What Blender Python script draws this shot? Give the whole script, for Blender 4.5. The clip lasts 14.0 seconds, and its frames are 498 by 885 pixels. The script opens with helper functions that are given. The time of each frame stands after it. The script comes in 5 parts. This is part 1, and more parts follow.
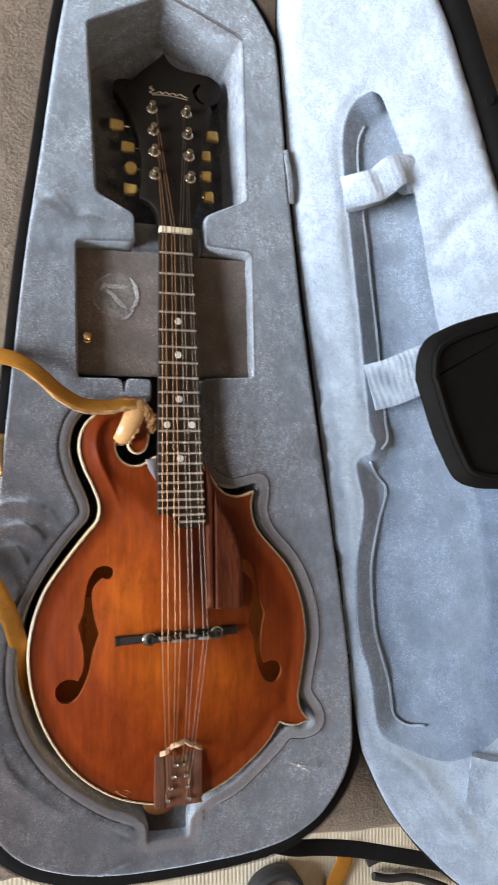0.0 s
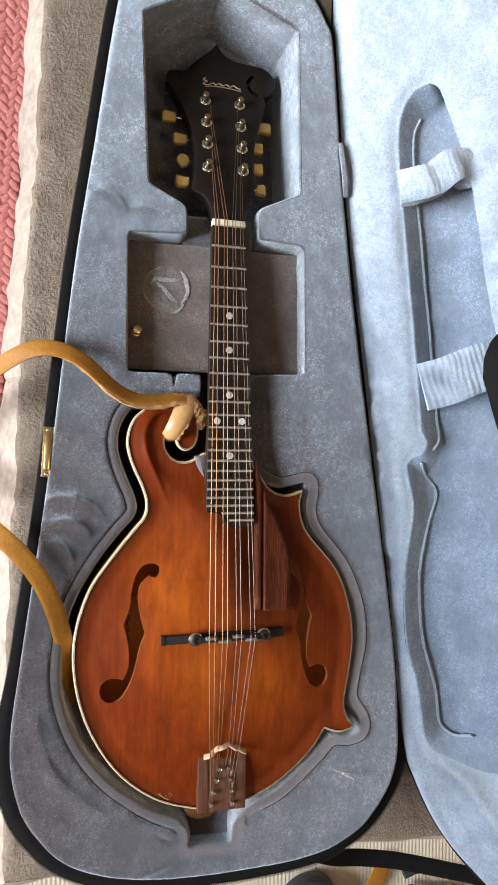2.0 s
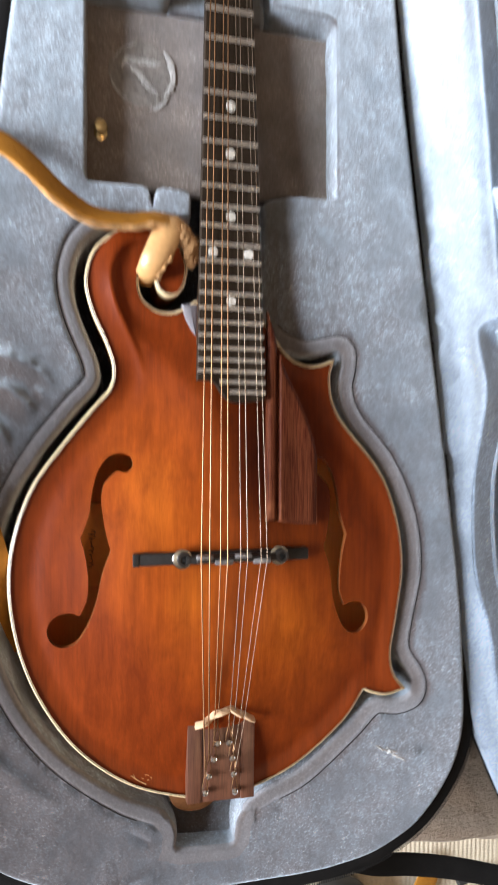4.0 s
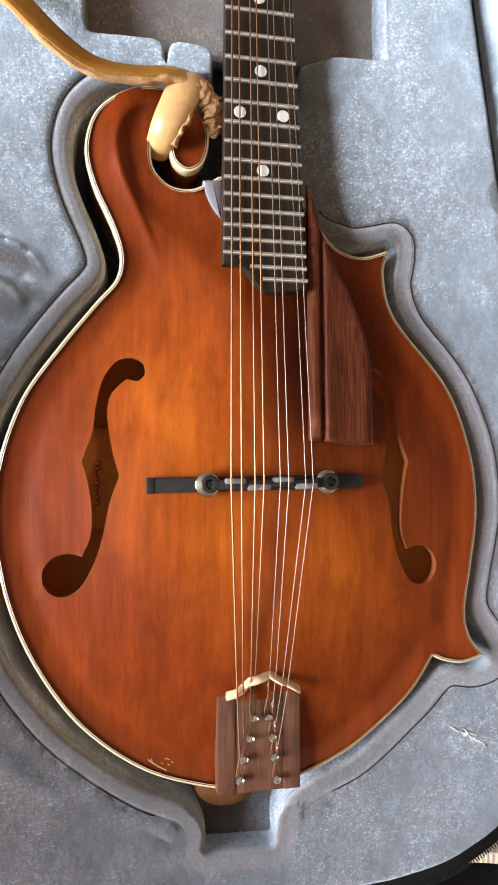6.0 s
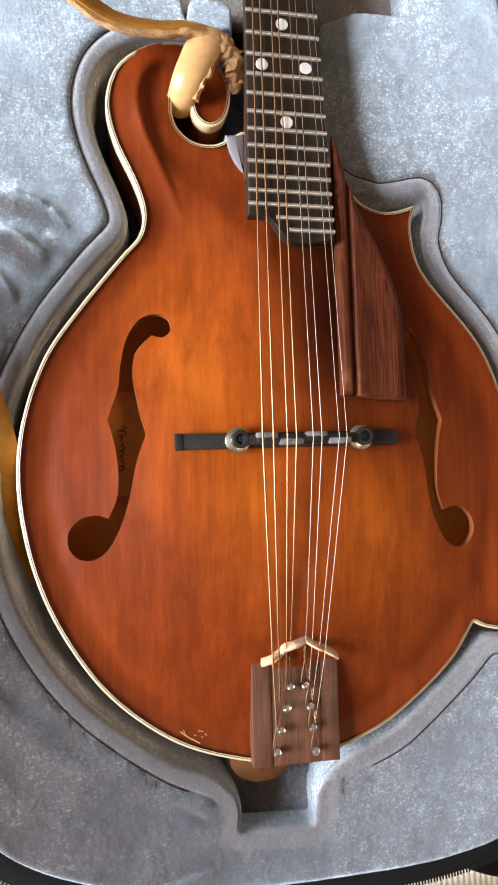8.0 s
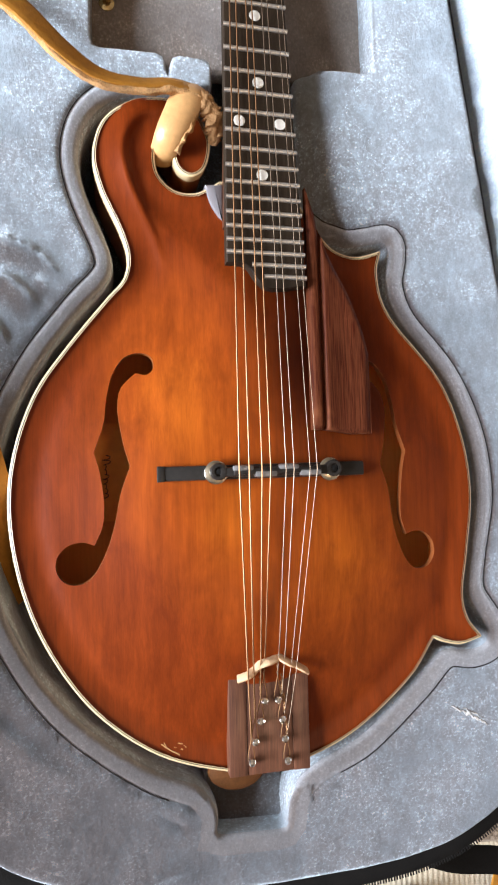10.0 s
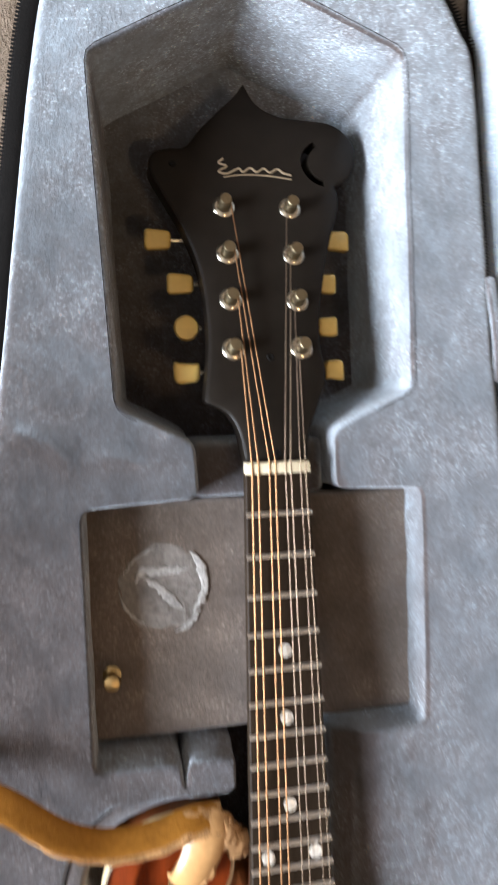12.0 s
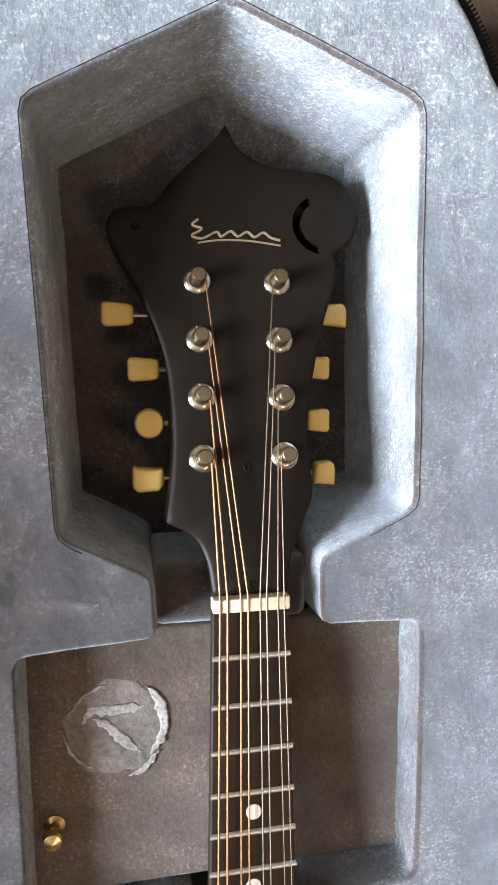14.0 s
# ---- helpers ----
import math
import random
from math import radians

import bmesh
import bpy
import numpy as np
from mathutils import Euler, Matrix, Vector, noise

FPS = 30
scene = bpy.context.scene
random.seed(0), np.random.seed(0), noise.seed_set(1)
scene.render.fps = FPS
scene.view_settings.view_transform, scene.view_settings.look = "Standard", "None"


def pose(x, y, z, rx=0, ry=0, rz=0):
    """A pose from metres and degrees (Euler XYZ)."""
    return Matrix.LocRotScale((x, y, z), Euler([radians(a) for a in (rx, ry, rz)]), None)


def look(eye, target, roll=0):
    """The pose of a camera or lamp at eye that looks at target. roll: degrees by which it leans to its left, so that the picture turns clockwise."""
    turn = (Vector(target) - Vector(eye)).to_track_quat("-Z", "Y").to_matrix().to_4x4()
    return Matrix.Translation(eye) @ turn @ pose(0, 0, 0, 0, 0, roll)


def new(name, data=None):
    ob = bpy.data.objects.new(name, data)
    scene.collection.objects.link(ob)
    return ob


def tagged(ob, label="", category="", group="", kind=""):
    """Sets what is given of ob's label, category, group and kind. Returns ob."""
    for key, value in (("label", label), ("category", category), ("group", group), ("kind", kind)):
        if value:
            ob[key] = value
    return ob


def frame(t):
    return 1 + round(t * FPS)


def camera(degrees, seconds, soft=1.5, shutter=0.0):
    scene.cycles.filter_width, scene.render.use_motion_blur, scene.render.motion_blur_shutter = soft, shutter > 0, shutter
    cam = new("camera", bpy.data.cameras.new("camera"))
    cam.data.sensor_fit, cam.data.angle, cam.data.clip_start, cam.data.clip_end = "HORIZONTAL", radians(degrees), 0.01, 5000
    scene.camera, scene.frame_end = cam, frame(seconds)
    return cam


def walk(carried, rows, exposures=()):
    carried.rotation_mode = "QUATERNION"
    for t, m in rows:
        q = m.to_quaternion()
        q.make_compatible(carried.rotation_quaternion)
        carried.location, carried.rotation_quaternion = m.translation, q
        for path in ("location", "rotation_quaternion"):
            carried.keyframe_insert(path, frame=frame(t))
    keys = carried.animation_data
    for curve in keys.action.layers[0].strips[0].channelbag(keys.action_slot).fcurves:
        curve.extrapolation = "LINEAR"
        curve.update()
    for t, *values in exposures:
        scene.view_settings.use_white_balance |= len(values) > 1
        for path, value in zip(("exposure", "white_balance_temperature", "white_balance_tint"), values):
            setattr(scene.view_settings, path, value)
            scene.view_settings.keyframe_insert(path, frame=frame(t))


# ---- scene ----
cam = camera(41.7, 14.0, soft=1.8, shutter=0.6)
PATH = [
    (0, (-0.1042, 0.1582, 0.6663), (0.4715, 0.1838, -1.2489), 87.19),
    (0.5, (-0.123, 0.1603, 0.6685), (0.4177, 0.1998, -1.2566), 85.94),
    (1, (-0.1256, 0.1568, 0.6663), (0.3944, 0.1891, -1.2647), 87.11),
    (1.5, (-0.1309, 0.1565, 0.6601), (0.4, 0.1902, -1.2679), 87.22),
    (2, (-0.1272, 0.1545, 0.647), (0.395, 0.1866, -1.2833), 87.29),
    (2.5, (-0.1235, 0.159, 0.6449), (0.3898, 0.1892, -1.2879), 87.44),
    (3, (-0.1237, 0.1577, 0.6388), (0.3822, 0.1889, -1.2959), 87.29),
    (3.5, (-0.1024, 0.1266, 0.5747), (0.3777, 0.1482, -1.3667), 88.27),
    (4, (-0.0782, 0.0705, 0.4923), (0.3867, 0.0645, -1.4529), 91.38),
    (4.2, (-0.0763, 0.0523, 0.4713), (0.4138, 0.0633, -1.4677), 89.30),
    (6.3, (-0.0681, 0.0105, 0.4114), (0.3188, 0.0625, -1.5502), 82.19),
    (6.5, (-0.0716, 0.0071, 0.4065), (0.314, 0.06, -1.5553), 81.97),
    (7, (-0.0791, -0.0077, 0.4076), (0.2964, 0.0674, -1.5554), 78.16),
    (7.5, (-0.0765, -0.0153, 0.4085), (0.2931, 0.0779, -1.5548), 74.96),
    (8, (-0.0774, -0.0158, 0.4057), (0.2989, 0.0992, -1.5552), 71.91),
    (8.2, (-0.0774, -0.0195, 0.4057), (0.2997, 0.1138, -1.5539), 69.48),
    (10.5, (-0.0836, 0.0158, 0.4338), (0.3786, 0.1188, -1.5093), 76.45),
    (11, (-0.0813, 0.1596, 0.4354), (0.3554, 0.1139, -1.5158), 93.87),
    (11.5, (-0.0792, 0.295, 0.4269), (0.3463, 0.2333, -1.5263), 95.73),
    (12, (-0.0681, 0.3847, 0.3808), (0.3195, 0.2368, -1.5757), 109.14),
    (12.5, (-0.0685, 0.4163, 0.3412), (0.286, 0.1753, -1.6123), 122.38),
    (13, (-0.0562, 0.4374, 0.337), (0.3103, 0.1978, -1.6145), 121.92),
    (13.5, (-0.0499, 0.4442, 0.3332), (0.3277, 0.1828, -1.6133), 123.94),
    (14, (-0.0475, 0.4446, 0.3302), (0.3449, 0.1743, -1.6122), 124.14),
]
walk(cam, [(t, look(eye, target, roll)) for t, eye, target, roll in PATH],
     [(0, -0.54), (3, -0.57), (3.5, -0.36), (4, -0.16), (6.3, -0.05), (8.2, -0.05), (10.5, 0.02), (11, 0.2), (11.5, 0.05), (12, -0.06), (12.5, 0.34), (13, 0.5), (13.5, 0.26), (14, 0.18)])

# ---- world and light ----
world = bpy.data.worlds.new("sky")
scene.world = world
world.use_nodes = True
sky = world.node_tree.nodes.new("ShaderNodeTexSky")
sky.sky_type, sky.sun_disc = "NISHITA", False
sky.sun_elevation, sky.sun_rotation = radians(35), radians(240)
world.node_tree.links.new(sky.outputs[0], world.node_tree.nodes["Background"].inputs[0])
world.node_tree.nodes["Background"].inputs[1].default_value = 0.1


def area_lamp(name, eye, target, sx, sy, watts, colour):
    data = bpy.data.lights.new(name, "AREA")
    data.shape, data.size, data.size_y, data.energy, data.color = "RECTANGLE", sx, sy, watts, colour
    ob = new(name, data)
    ob.matrix_world = look(eye, target)
    return ob


# daylight in the window opening, and an added warm fill below the ceiling
area_lamp("window_light_west", (-2.62, -0.16, 1.22), (-2.0, -0.08, 1.17), 1.3, 1.72, 430, (0.77, 0.84, 0.96))
area_lamp("warm_fill_light", (0.7, -0.9, 2.82), (0.7, -0.9, 0), 0.3, 0.3, 11, (1.0, 0.66, 0.38))

# ---- small geometry helpers ----
MM = 0.001


def cr(pts, n=6):
    """Open Catmull-Rom curve through the points."""
    P = [np.array(p, float) for p in pts]
    P = [2 * P[0] - P[1]] + P + [2 * P[-1] - P[-2]]
    out = []
    for i in range(1, len(P) - 2):
        a, b, c, d = P[i - 1:i + 3]
        for k in range(n):
            t = k / n
            out.append(0.5 * (2 * b + (c - a) * t + (2 * a - 5 * b + 4 * c - d) * t * t + (3 * b - a - 3 * c + d) * t ** 3))
    return out + [P[-2]]


def straight(pts, step=4.0):
    """A polyline with points at even steps."""
    out = []
    for a, b in zip(pts[:-1], pts[1:]):
        a, b = np.array(a, float), np.array(b, float)
        n = max(1, int(np.linalg.norm(b - a) / step))
        out += [a + (b - a) * k / n for k in range(n)]
    return out + [np.array(pts[-1], float)]


def closed(*runs):
    """One closed outline in metres, counter-clockwise, from runs in millimetres that meet end to end."""
    out = []
    for run in runs:
        for p in run:
            if not out or np.linalg.norm(p - out[-1]) > 0.3:
                out.append(p)
    if np.linalg.norm(out[0] - out[-1]) < 0.3:
        out.pop()
    P = np.array(out) * MM
    x, y = P[:, 0], P[:, 1]
    if np.sum(x * np.roll(y, -1) - np.roll(x, -1) * y) < 0:
        P = P[::-1].copy()
    return P


def soften(P, rounds=2):
    for _ in range(rounds):
        P = 0.5 * P + 0.25 * (np.roll(P, 1, 0) + np.roll(P, -1, 0))
    return P


def offset(P, d):
    """The outline moved outwards by d (a number, or one for each point)."""
    t = np.roll(P, -1, 0) - np.roll(P, 1, 0)
    n = np.stack([t[:, 1], -t[:, 0]], 1)
    n /= np.linalg.norm(n, axis=1)[:, None] + 1e-9
    return P + n * np.reshape(d, (-1, 1))


def inside(P, Q):
    x, y = Q[:, 0:1], Q[:, 1:2]
    a, b = P, np.roll(P, -1, 0)
    c = (a[:, 1] > y) != (b[:, 1] > y)
    s = np.where(c, (b[:, 0] - a[:, 0]) * (y - a[:, 1]) / np.where(b[:, 1] == a[:, 1], 1, b[:, 1] - a[:, 1]) + a[:, 0], -1e9)
    return (np.sum(c & (x < s), axis=1) % 2) == 1


def gap(P, Q):
    """Distance from each of Q to the closed outline P."""
    a, b = P, np.roll(P, -1, 0)
    out = np.empty(len(Q))
    ab = b - a
    l2 = np.sum(ab * ab, 1) + 1e-12
    for i in range(0, len(Q), 400):
        q = Q[i:i + 400, None, :]
        t = np.clip(np.sum((q - a) * ab, 2) / l2, 0, 1)
        out[i:i + 400] = np.sqrt(np.min(np.sum((q - a - t[..., None] * ab) ** 2, 2), 1))
    return out


def sheet(outer, holes, step, zf, near=(), extra=(), points=None):
    """A triangulated surface inside outer, without the holes; zf gives the heights of an array of points.
    near: distances from the edges, and from the outlines in extra, at which more points lie."""
    from mathutils.geometry import delaunay_2d_cdt
    rims = [outer, *holes]
    pts = [p for r in rims for p in r]
    edges, k = [], 0
    for r in rims:
        edges += [(k + i, k + (i + 1) % len(r)) for i in range(len(r))]
        k += len(r)
    lo, hi = outer.min(0), outer.max(0)
    gx, gy = np.meshgrid(np.arange(lo[0], hi[0], step), np.arange(lo[1], hi[1], step))
    G = np.stack([gx.ravel(), gy.ravel()], 1)
    G += np.random.uniform(-0.22, 0.22, G.shape) * step
    for r in rims:
        G = G[gap(r, G) > max(0.4 * step, (max(near) if near else 0) * 1.1)]
    more = []
    for r in (*rims, *extra):
        for d in near:
            for sign in (1, -1):
                Q = offset(r, sign * d)
                Q = Q[gap(r, Q) > 0.93 * d]
                more.append(Q)
    for r in extra:
        more.append(r)
        G = G[gap(r, G) > max(0.5 * step, 0.008)]
    if points is not None:
        clear = np.concatenate([np.min(np.linalg.norm(G[i:i + 400, None] - points[None], axis=2), axis=1) for i in range(0, len(G), 400)])
        G = np.vstack([G[clear > 0.45 * step], points])
    A = np.vstack([G, *more]) if more else G
    keep = inside(outer, A)
    for h in holes:
        keep &= ~inside(h, A)
    A = A[keep]
    for r in rims:
        A = A[gap(r, A) > 0.0004]
    V = np.vstack([np.array(pts), A])
    co, _, faces, *_ = delaunay_2d_cdt([Vector(v) for v in V], edges, [], 0, 1e-6)
    co = np.array([tuple(c) for c in co])
    F = np.array([tuple(f) for f in faces if len(f) == 3])
    C = co[F].mean(1)
    ok = inside(outer, C)
    for h in holes:
        ok &= ~inside(h, C)
    F = F[ok]
    a, b, c = co[F[:, 0]], co[F[:, 1]], co[F[:, 2]]
    flip = ((b[:, 0] - a[:, 0]) * (c[:, 1] - a[:, 1]) - (b[:, 1] - a[:, 1]) * (c[:, 0] - a[:, 0])) < 0
    F[flip] = F[flip][:, ::-1]
    z = zf(co)
    return [(x, y, h) for (x, y), h in zip(co, z)], [tuple(int(i) for i in f) for f in F]


def add(geo, other):
    n = len(geo[0])
    return geo[0] + other[0], geo[1] + [tuple(n + i for i in f) for f in other[1]]


def up(P, z):
    z = np.broadcast_to(z, (len(P),))
    return [(x, y, h) for (x, y), h in zip(P, z)]


def loft(rings, wrap=True, cap=(False, False)):
    """Quads between rings of the same number of points."""
    n = len(rings[0])
    V = [tuple(p) for r in rings for p in r]
    F = []
    for k in range(len(rings) - 1):
        for i in range(n if wrap else n - 1):
            j = (i + 1) % n
            F.append((k * n + i, k * n + j, (k + 1) * n + j, (k + 1) * n + i))
    if cap[0]:
        F.append(tuple(range(n))[::-1])
    if cap[1]:
        F.append(tuple(range((len(rings) - 1) * n, len(rings) * n)))
    return V, F


def tube(path, r, seg=6):
    """A round rod along 3D points; r is a number or one for each point."""
    P = [Vector(p) for p in path]
    r = np.broadcast_to(r, (len(P),))
    rings, side = [], None
    for i, p in enumerate(P):
        t = (P[min(i + 1, len(P) - 1)] - P[max(i - 1, 0)]).normalized()
        if side is None:
            side = t.orthogonal().normalized()
        side = (side - t * side.dot(t)).normalized()
        other = t.cross(side)
        rings.append([p + (side * math.cos(a) + other * math.sin(a)) * r[i] for a in (2 * math.pi * k / seg for k in range(seg))])
    return loft(rings, True, (True, True))


def ribbon(path, width, thick, tilt=0.0, across=8, crown=0.0, square=0.5):
    """A strap along 3D points: lies flat, turned about its length by tilt degrees (a number or one for each point)."""
    P = [Vector(p) for p in path]
    w, t = np.broadcast_to(width, (len(P),)), np.broadcast_to(tilt, (len(P),))
    rings = []
    for i, p in enumerate(P):
        d = (P[min(i + 1, len(P) - 1)] - P[max(i - 1, 0)]).normalized()
        s = d.cross(Vector((0, 0, 1))).normalized()
        n = s.cross(d).normalized()
        a = radians(t[i])
        s, n = s * math.cos(a) + n * math.sin(a), n * math.cos(a) - s * math.sin(a)
        ring = []
        for k in range(across + 1):
            u = k / across * 2 - 1
            ring.append(p + s * (u * w[i] / 2) + n * (thick / 2 * (1 - square * u ** 6) - crown * u * u))
        for k in range(across, -1, -1):
            u = k / across * 2 - 1
            ring.append(p + s * (u * w[i] / 2) - n * (thick / 2 * (1 - square * u ** 6) + crown * u * u))
        rings.append(ring)
    return loft(rings, True, (True, True))


def block(x0, x1, y0, y1, z0, z1, r=0.001, seg=2):
    bm = bmesh.new()
    bmesh.ops.create_cube(bm, size=1)
    for v in bm.verts:
        v.co = Vector(((x0 + x1) / 2 + v.co.x * (x1 - x0), (y0 + y1) / 2 + v.co.y * (y1 - y0), (z0 + z1) / 2 + v.co.z * (z1 - z0)))
    if r:
        bmesh.ops.bevel(bm, geom=bm.edges[:], offset=r, segments=seg, affect="EDGES", profile=0.5)
    geo = [tuple(v.co) for v in bm.verts], [tuple(v.index for v in f.verts) for f in bm.faces]
    bm.free()
    return geo


def lathe(profile, seg=20):
    """A turned form about z from (radius, height) pairs."""
    rings = [[(r * math.cos(a), r * math.sin(a), z) for a in (2 * math.pi * k / seg for k in range(seg))] for r, z in profile]
    return loft(rings, True, (True, True))


def moved(geo, m):
    return [tuple(m @ Vector(v)) for v in geo[0]], geo[1]


def mesh(name, geo, material, smooth=True):
    me = bpy.data.meshes.new(name)
    me.from_pydata(geo[0], [], geo[1])
    me.materials.append(material)
    me.polygons.foreach_set("use_smooth", [smooth] * len(me.polygons))
    me.update()
    return me


def part(name, geo, material, parent=None, label="", smooth=True, sharp=40):
    me = mesh(name, geo, material, smooth)
    if smooth and sharp:
        me.set_sharp_from_angle(angle=radians(sharp))
    ob = new(name, me)
    ob.parent = parent
    return tagged(ob, label)


def thing(name, label, category, at=(0, 0, 0), group=""):
    ob = new(name)
    ob.empty_display_size = 0.02
    ob.location = (0, 0, 0)
    return tagged(ob, label, category, group)


def smooth01(t):
    t = np.clip(t, 0, 1)
    return t * t * (3 - 2 * t)


def waves(Q, size, amount, seed=0.0):
    return np.array([noise.noise((x / size + seed, y / size, seed)) for x, y in Q]) * amount


# ---- materials ----
def material(name):
    m = bpy.data.materials.new(name)
    m.use_nodes = True
    return m, m.node_tree, m.node_tree.nodes["Principled BSDF"]


def node(tree, kind, **values):
    n = tree.nodes.new(kind)
    for key, value in values.items():
        n.inputs[key.replace("_", " ")].default_value = value
    return n


def ramp(tree, source, stops):
    r = tree.nodes.new("ShaderNodeValToRGB")
    while len(r.color_ramp.elements) < len(stops):
        r.color_ramp.elements.new(0.5)
    for e, (p, c) in zip(r.color_ramp.elements, stops):
        e.position, e.color = p, (*c, 1)
    tree.links.new(source, r.inputs[0])
    return r.outputs[0]


def coords(tree, scale=(1, 1, 1), rot=(0, 0, 0)):
    c = tree.nodes.new("ShaderNodeTexCoord")
    m = tree.nodes.new("ShaderNodeMapping")
    m.inputs["Scale"].default_value = scale
    m.inputs["Rotation"].default_value = rot
    tree.links.new(c.outputs["Object"], m.inputs[0])
    return m.outputs[0]


def noise_of(tree, vector, scale, detail=4.0, rough=0.55, distort=0.0):
    n = node(tree, "ShaderNodeTexNoise", Scale=scale, Detail=detail, Roughness=rough, Distortion=distort)
    tree.links.new(vector, n.inputs["Vector"])
    return n.outputs[0]


def mix(tree, factor, a, b, mode="MIX"):
    n = tree.nodes.new("ShaderNodeMix")
    n.data_type, n.blend_type = "RGBA", mode
    for socket, v in ((n.inputs[0], factor), (n.inputs[6], a), (n.inputs[7], b)):
        if isinstance(v, (tuple, list)):
            socket.default_value = (*v, 1)
        elif isinstance(v, (int, float)):
            socket.default_value = v
        else:
            tree.links.new(v, socket)
    return n.outputs[2]


def bump(tree, bsdf, height, strength, distance, before=None):
    b = node(tree, "ShaderNodeBump", Strength=strength, Distance=distance)
    tree.links.new(height, b.inputs["Height"])
    if before:
        tree.links.new(before, b.inputs["Normal"])
    tree.links.new(b.outputs[0], bsdf.inputs["Normal"])
    return b.outputs[0]


def plain(name, colour, rough=0.5, metal=0.0, grain=0.12, scale=300.0, coat=0.0, relief=0.0, spec=0.5):
    """A simple surface with slight mottling at two scales."""
    m, t, b = material(name)
    v = coords(t)
    n1, n2 = noise_of(t, v, scale), noise_of(t, v, scale / 9)
    dark, light = tuple(c * (1 - grain) for c in colour), tuple(min(1, c * (1 + grain)) for c in colour)
    c1 = ramp(t, n1, [(0.3, dark), (0.7, light)])
    c2 = ramp(t, n2, [(0.3, dark), (0.7, light)])
    t.links.new(mix(t, 0.5, c1, c2), b.inputs["Base Color"])
    b.inputs["Roughness"].default_value, b.inputs["Metallic"].default_value = rough, metal
    b.inputs["Coat Weight"].default_value = coat
    b.inputs["Specular IOR Level"].default_value = spec
    if relief:
        bump(t, b, n1, 0.5, relief)
    return m


def velour(name, colour, nap=0.22, sheen=0.12, fleck=0.8, gloss=0.5, plush=(0.2, 0.23, 0.27), relief=1.0, combing=0.37):
    """Short-pile plush: brushed patches, scattered pile flecks, soft sheen at grazing angles."""
    m, t, b = material(name)
    v, vx, vy = coords(t), coords(t, (1.0, 0.55, 1.0), (0, 0, 0.5)), coords(t, (0.8, 1.0, 1.0), (0, 0, -0.1))
    big = noise_of(t, v, 9, 3, 0.5, 0.4)
    mid = noise_of(t, v, 46, 3, 0.5, 0.25)
    weave = noise_of(t, vx, 760, 3, 0.6, 0.4)
    tuft = noise_of(t, vy, 820, 4, 0.7, 0.3)
    fine = noise_of(t, v, 2300, 2, 0.6)
    lo, hi = tuple(c * (1 - nap) for c in colour), tuple(c * (1 + nap) for c in colour)
    c1 = ramp(t, big, [(0.36, lo), (0.64, hi)])
    c2 = ramp(t, mid, [(0.34, lo), (0.66, hi)])
    c = mix(t, 0.55, c1, c2)
    grains = ramp(t, weave, [(0.30, (0.62, 0.62, 0.63)), (0.52, (1.0, 1.0, 1.0)), (0.70, (2.0, 2.0, 1.97))])
    c = mix(t, 0.45, c, mix(t, 1.0, c, grains, "MULTIPLY"))
    # flecks of lifted pile, thick in some patches and missing in others
    spots = ramp(t, tuft, [(0.54, (1.0, 1.0, 1.0)), (0.62, (2.1, 2.1, 2.07)), (0.72, (3.8, 3.8, 3.7))])
    where = ramp(t, mix(t, 0.5, big, mid), [(0.45, (0.06, 0.06, 0.06)), (0.56, (1, 1, 1))])
    amount = t.nodes.new("ShaderNodeMath")
    amount.operation, amount.inputs[1].default_value = "MULTIPLY", fleck
    t.links.new(where, amount.inputs[0])
    t.links.new(mix(t, amount.outputs[0], c, mix(t, 1.0, c, spots, "MULTIPLY")), b.inputs["Base Color"])
    b.inputs["Roughness"].default_value = 0.9
    b.inputs["Diffuse Roughness"].default_value = 1.0
    b.inputs["Specular IOR Level"].default_value = 0.1
    b.inputs["Sheen Weight"].default_value = sheen
    b.inputs["Sheen Roughness"].default_value = 0.6
    first = bump(t, b, fine, 0.3, 0.0004)
    second = bump(t, b, weave, 0.4, 0.0008, first)
    third = bump(t, b, mid, 0.6 * relief, 0.006, second)
    bump(t, b, big, 0.25 * relief, 0.008, third)
    # the pile's rough gloss grows as it is seen at a slant
    slant = node(t, "ShaderNodeLayerWeight", Blend=0.5)
    weight = ramp(t, slant.outputs["Facing"], [(0.04, (0, 0, 0)), (0.13, (gloss * 0.25,) * 3), (0.30, (gloss, gloss, gloss)), (0.48, (gloss * 0.8,) * 3), (0.75, (gloss * 0.3,) * 3)])
    pile = node(t, "ShaderNodeBsdfGlossy", Roughness=1.0)
    shine = (0.58, 0.60, 0.64)
    t.links.new(mix(t, 0.6, shine, mix(t, 1.0, ramp(t, weave, [(0.30, (0.7, 0.7, 0.7)), (0.66, (1.2, 1.2, 1.2))]), ramp(t, tuft, [(0.34, (0.85, 0.85, 0.85)), (0.56, (1.0, 1.0, 1.0)), (0.72, (1.5, 1.5, 1.5))]), "MULTIPLY"), "MULTIPLY"), pile.inputs["Color"])
    t.links.new(first, pile.inputs["Normal"])
    both = t.nodes.new("ShaderNodeMixShader")
    t.links.new(weight, both.inputs[0])
    t.links.new(b.outputs[0], both.inputs[1])
    t.links.new(pile.outputs[0], both.inputs[2])
    # upright fibres shine back towards the light
    fibre = node(t, "ShaderNodeBsdfSheen", Roughness=0.62)
    fibre.distribution = "ASHIKHMIN"
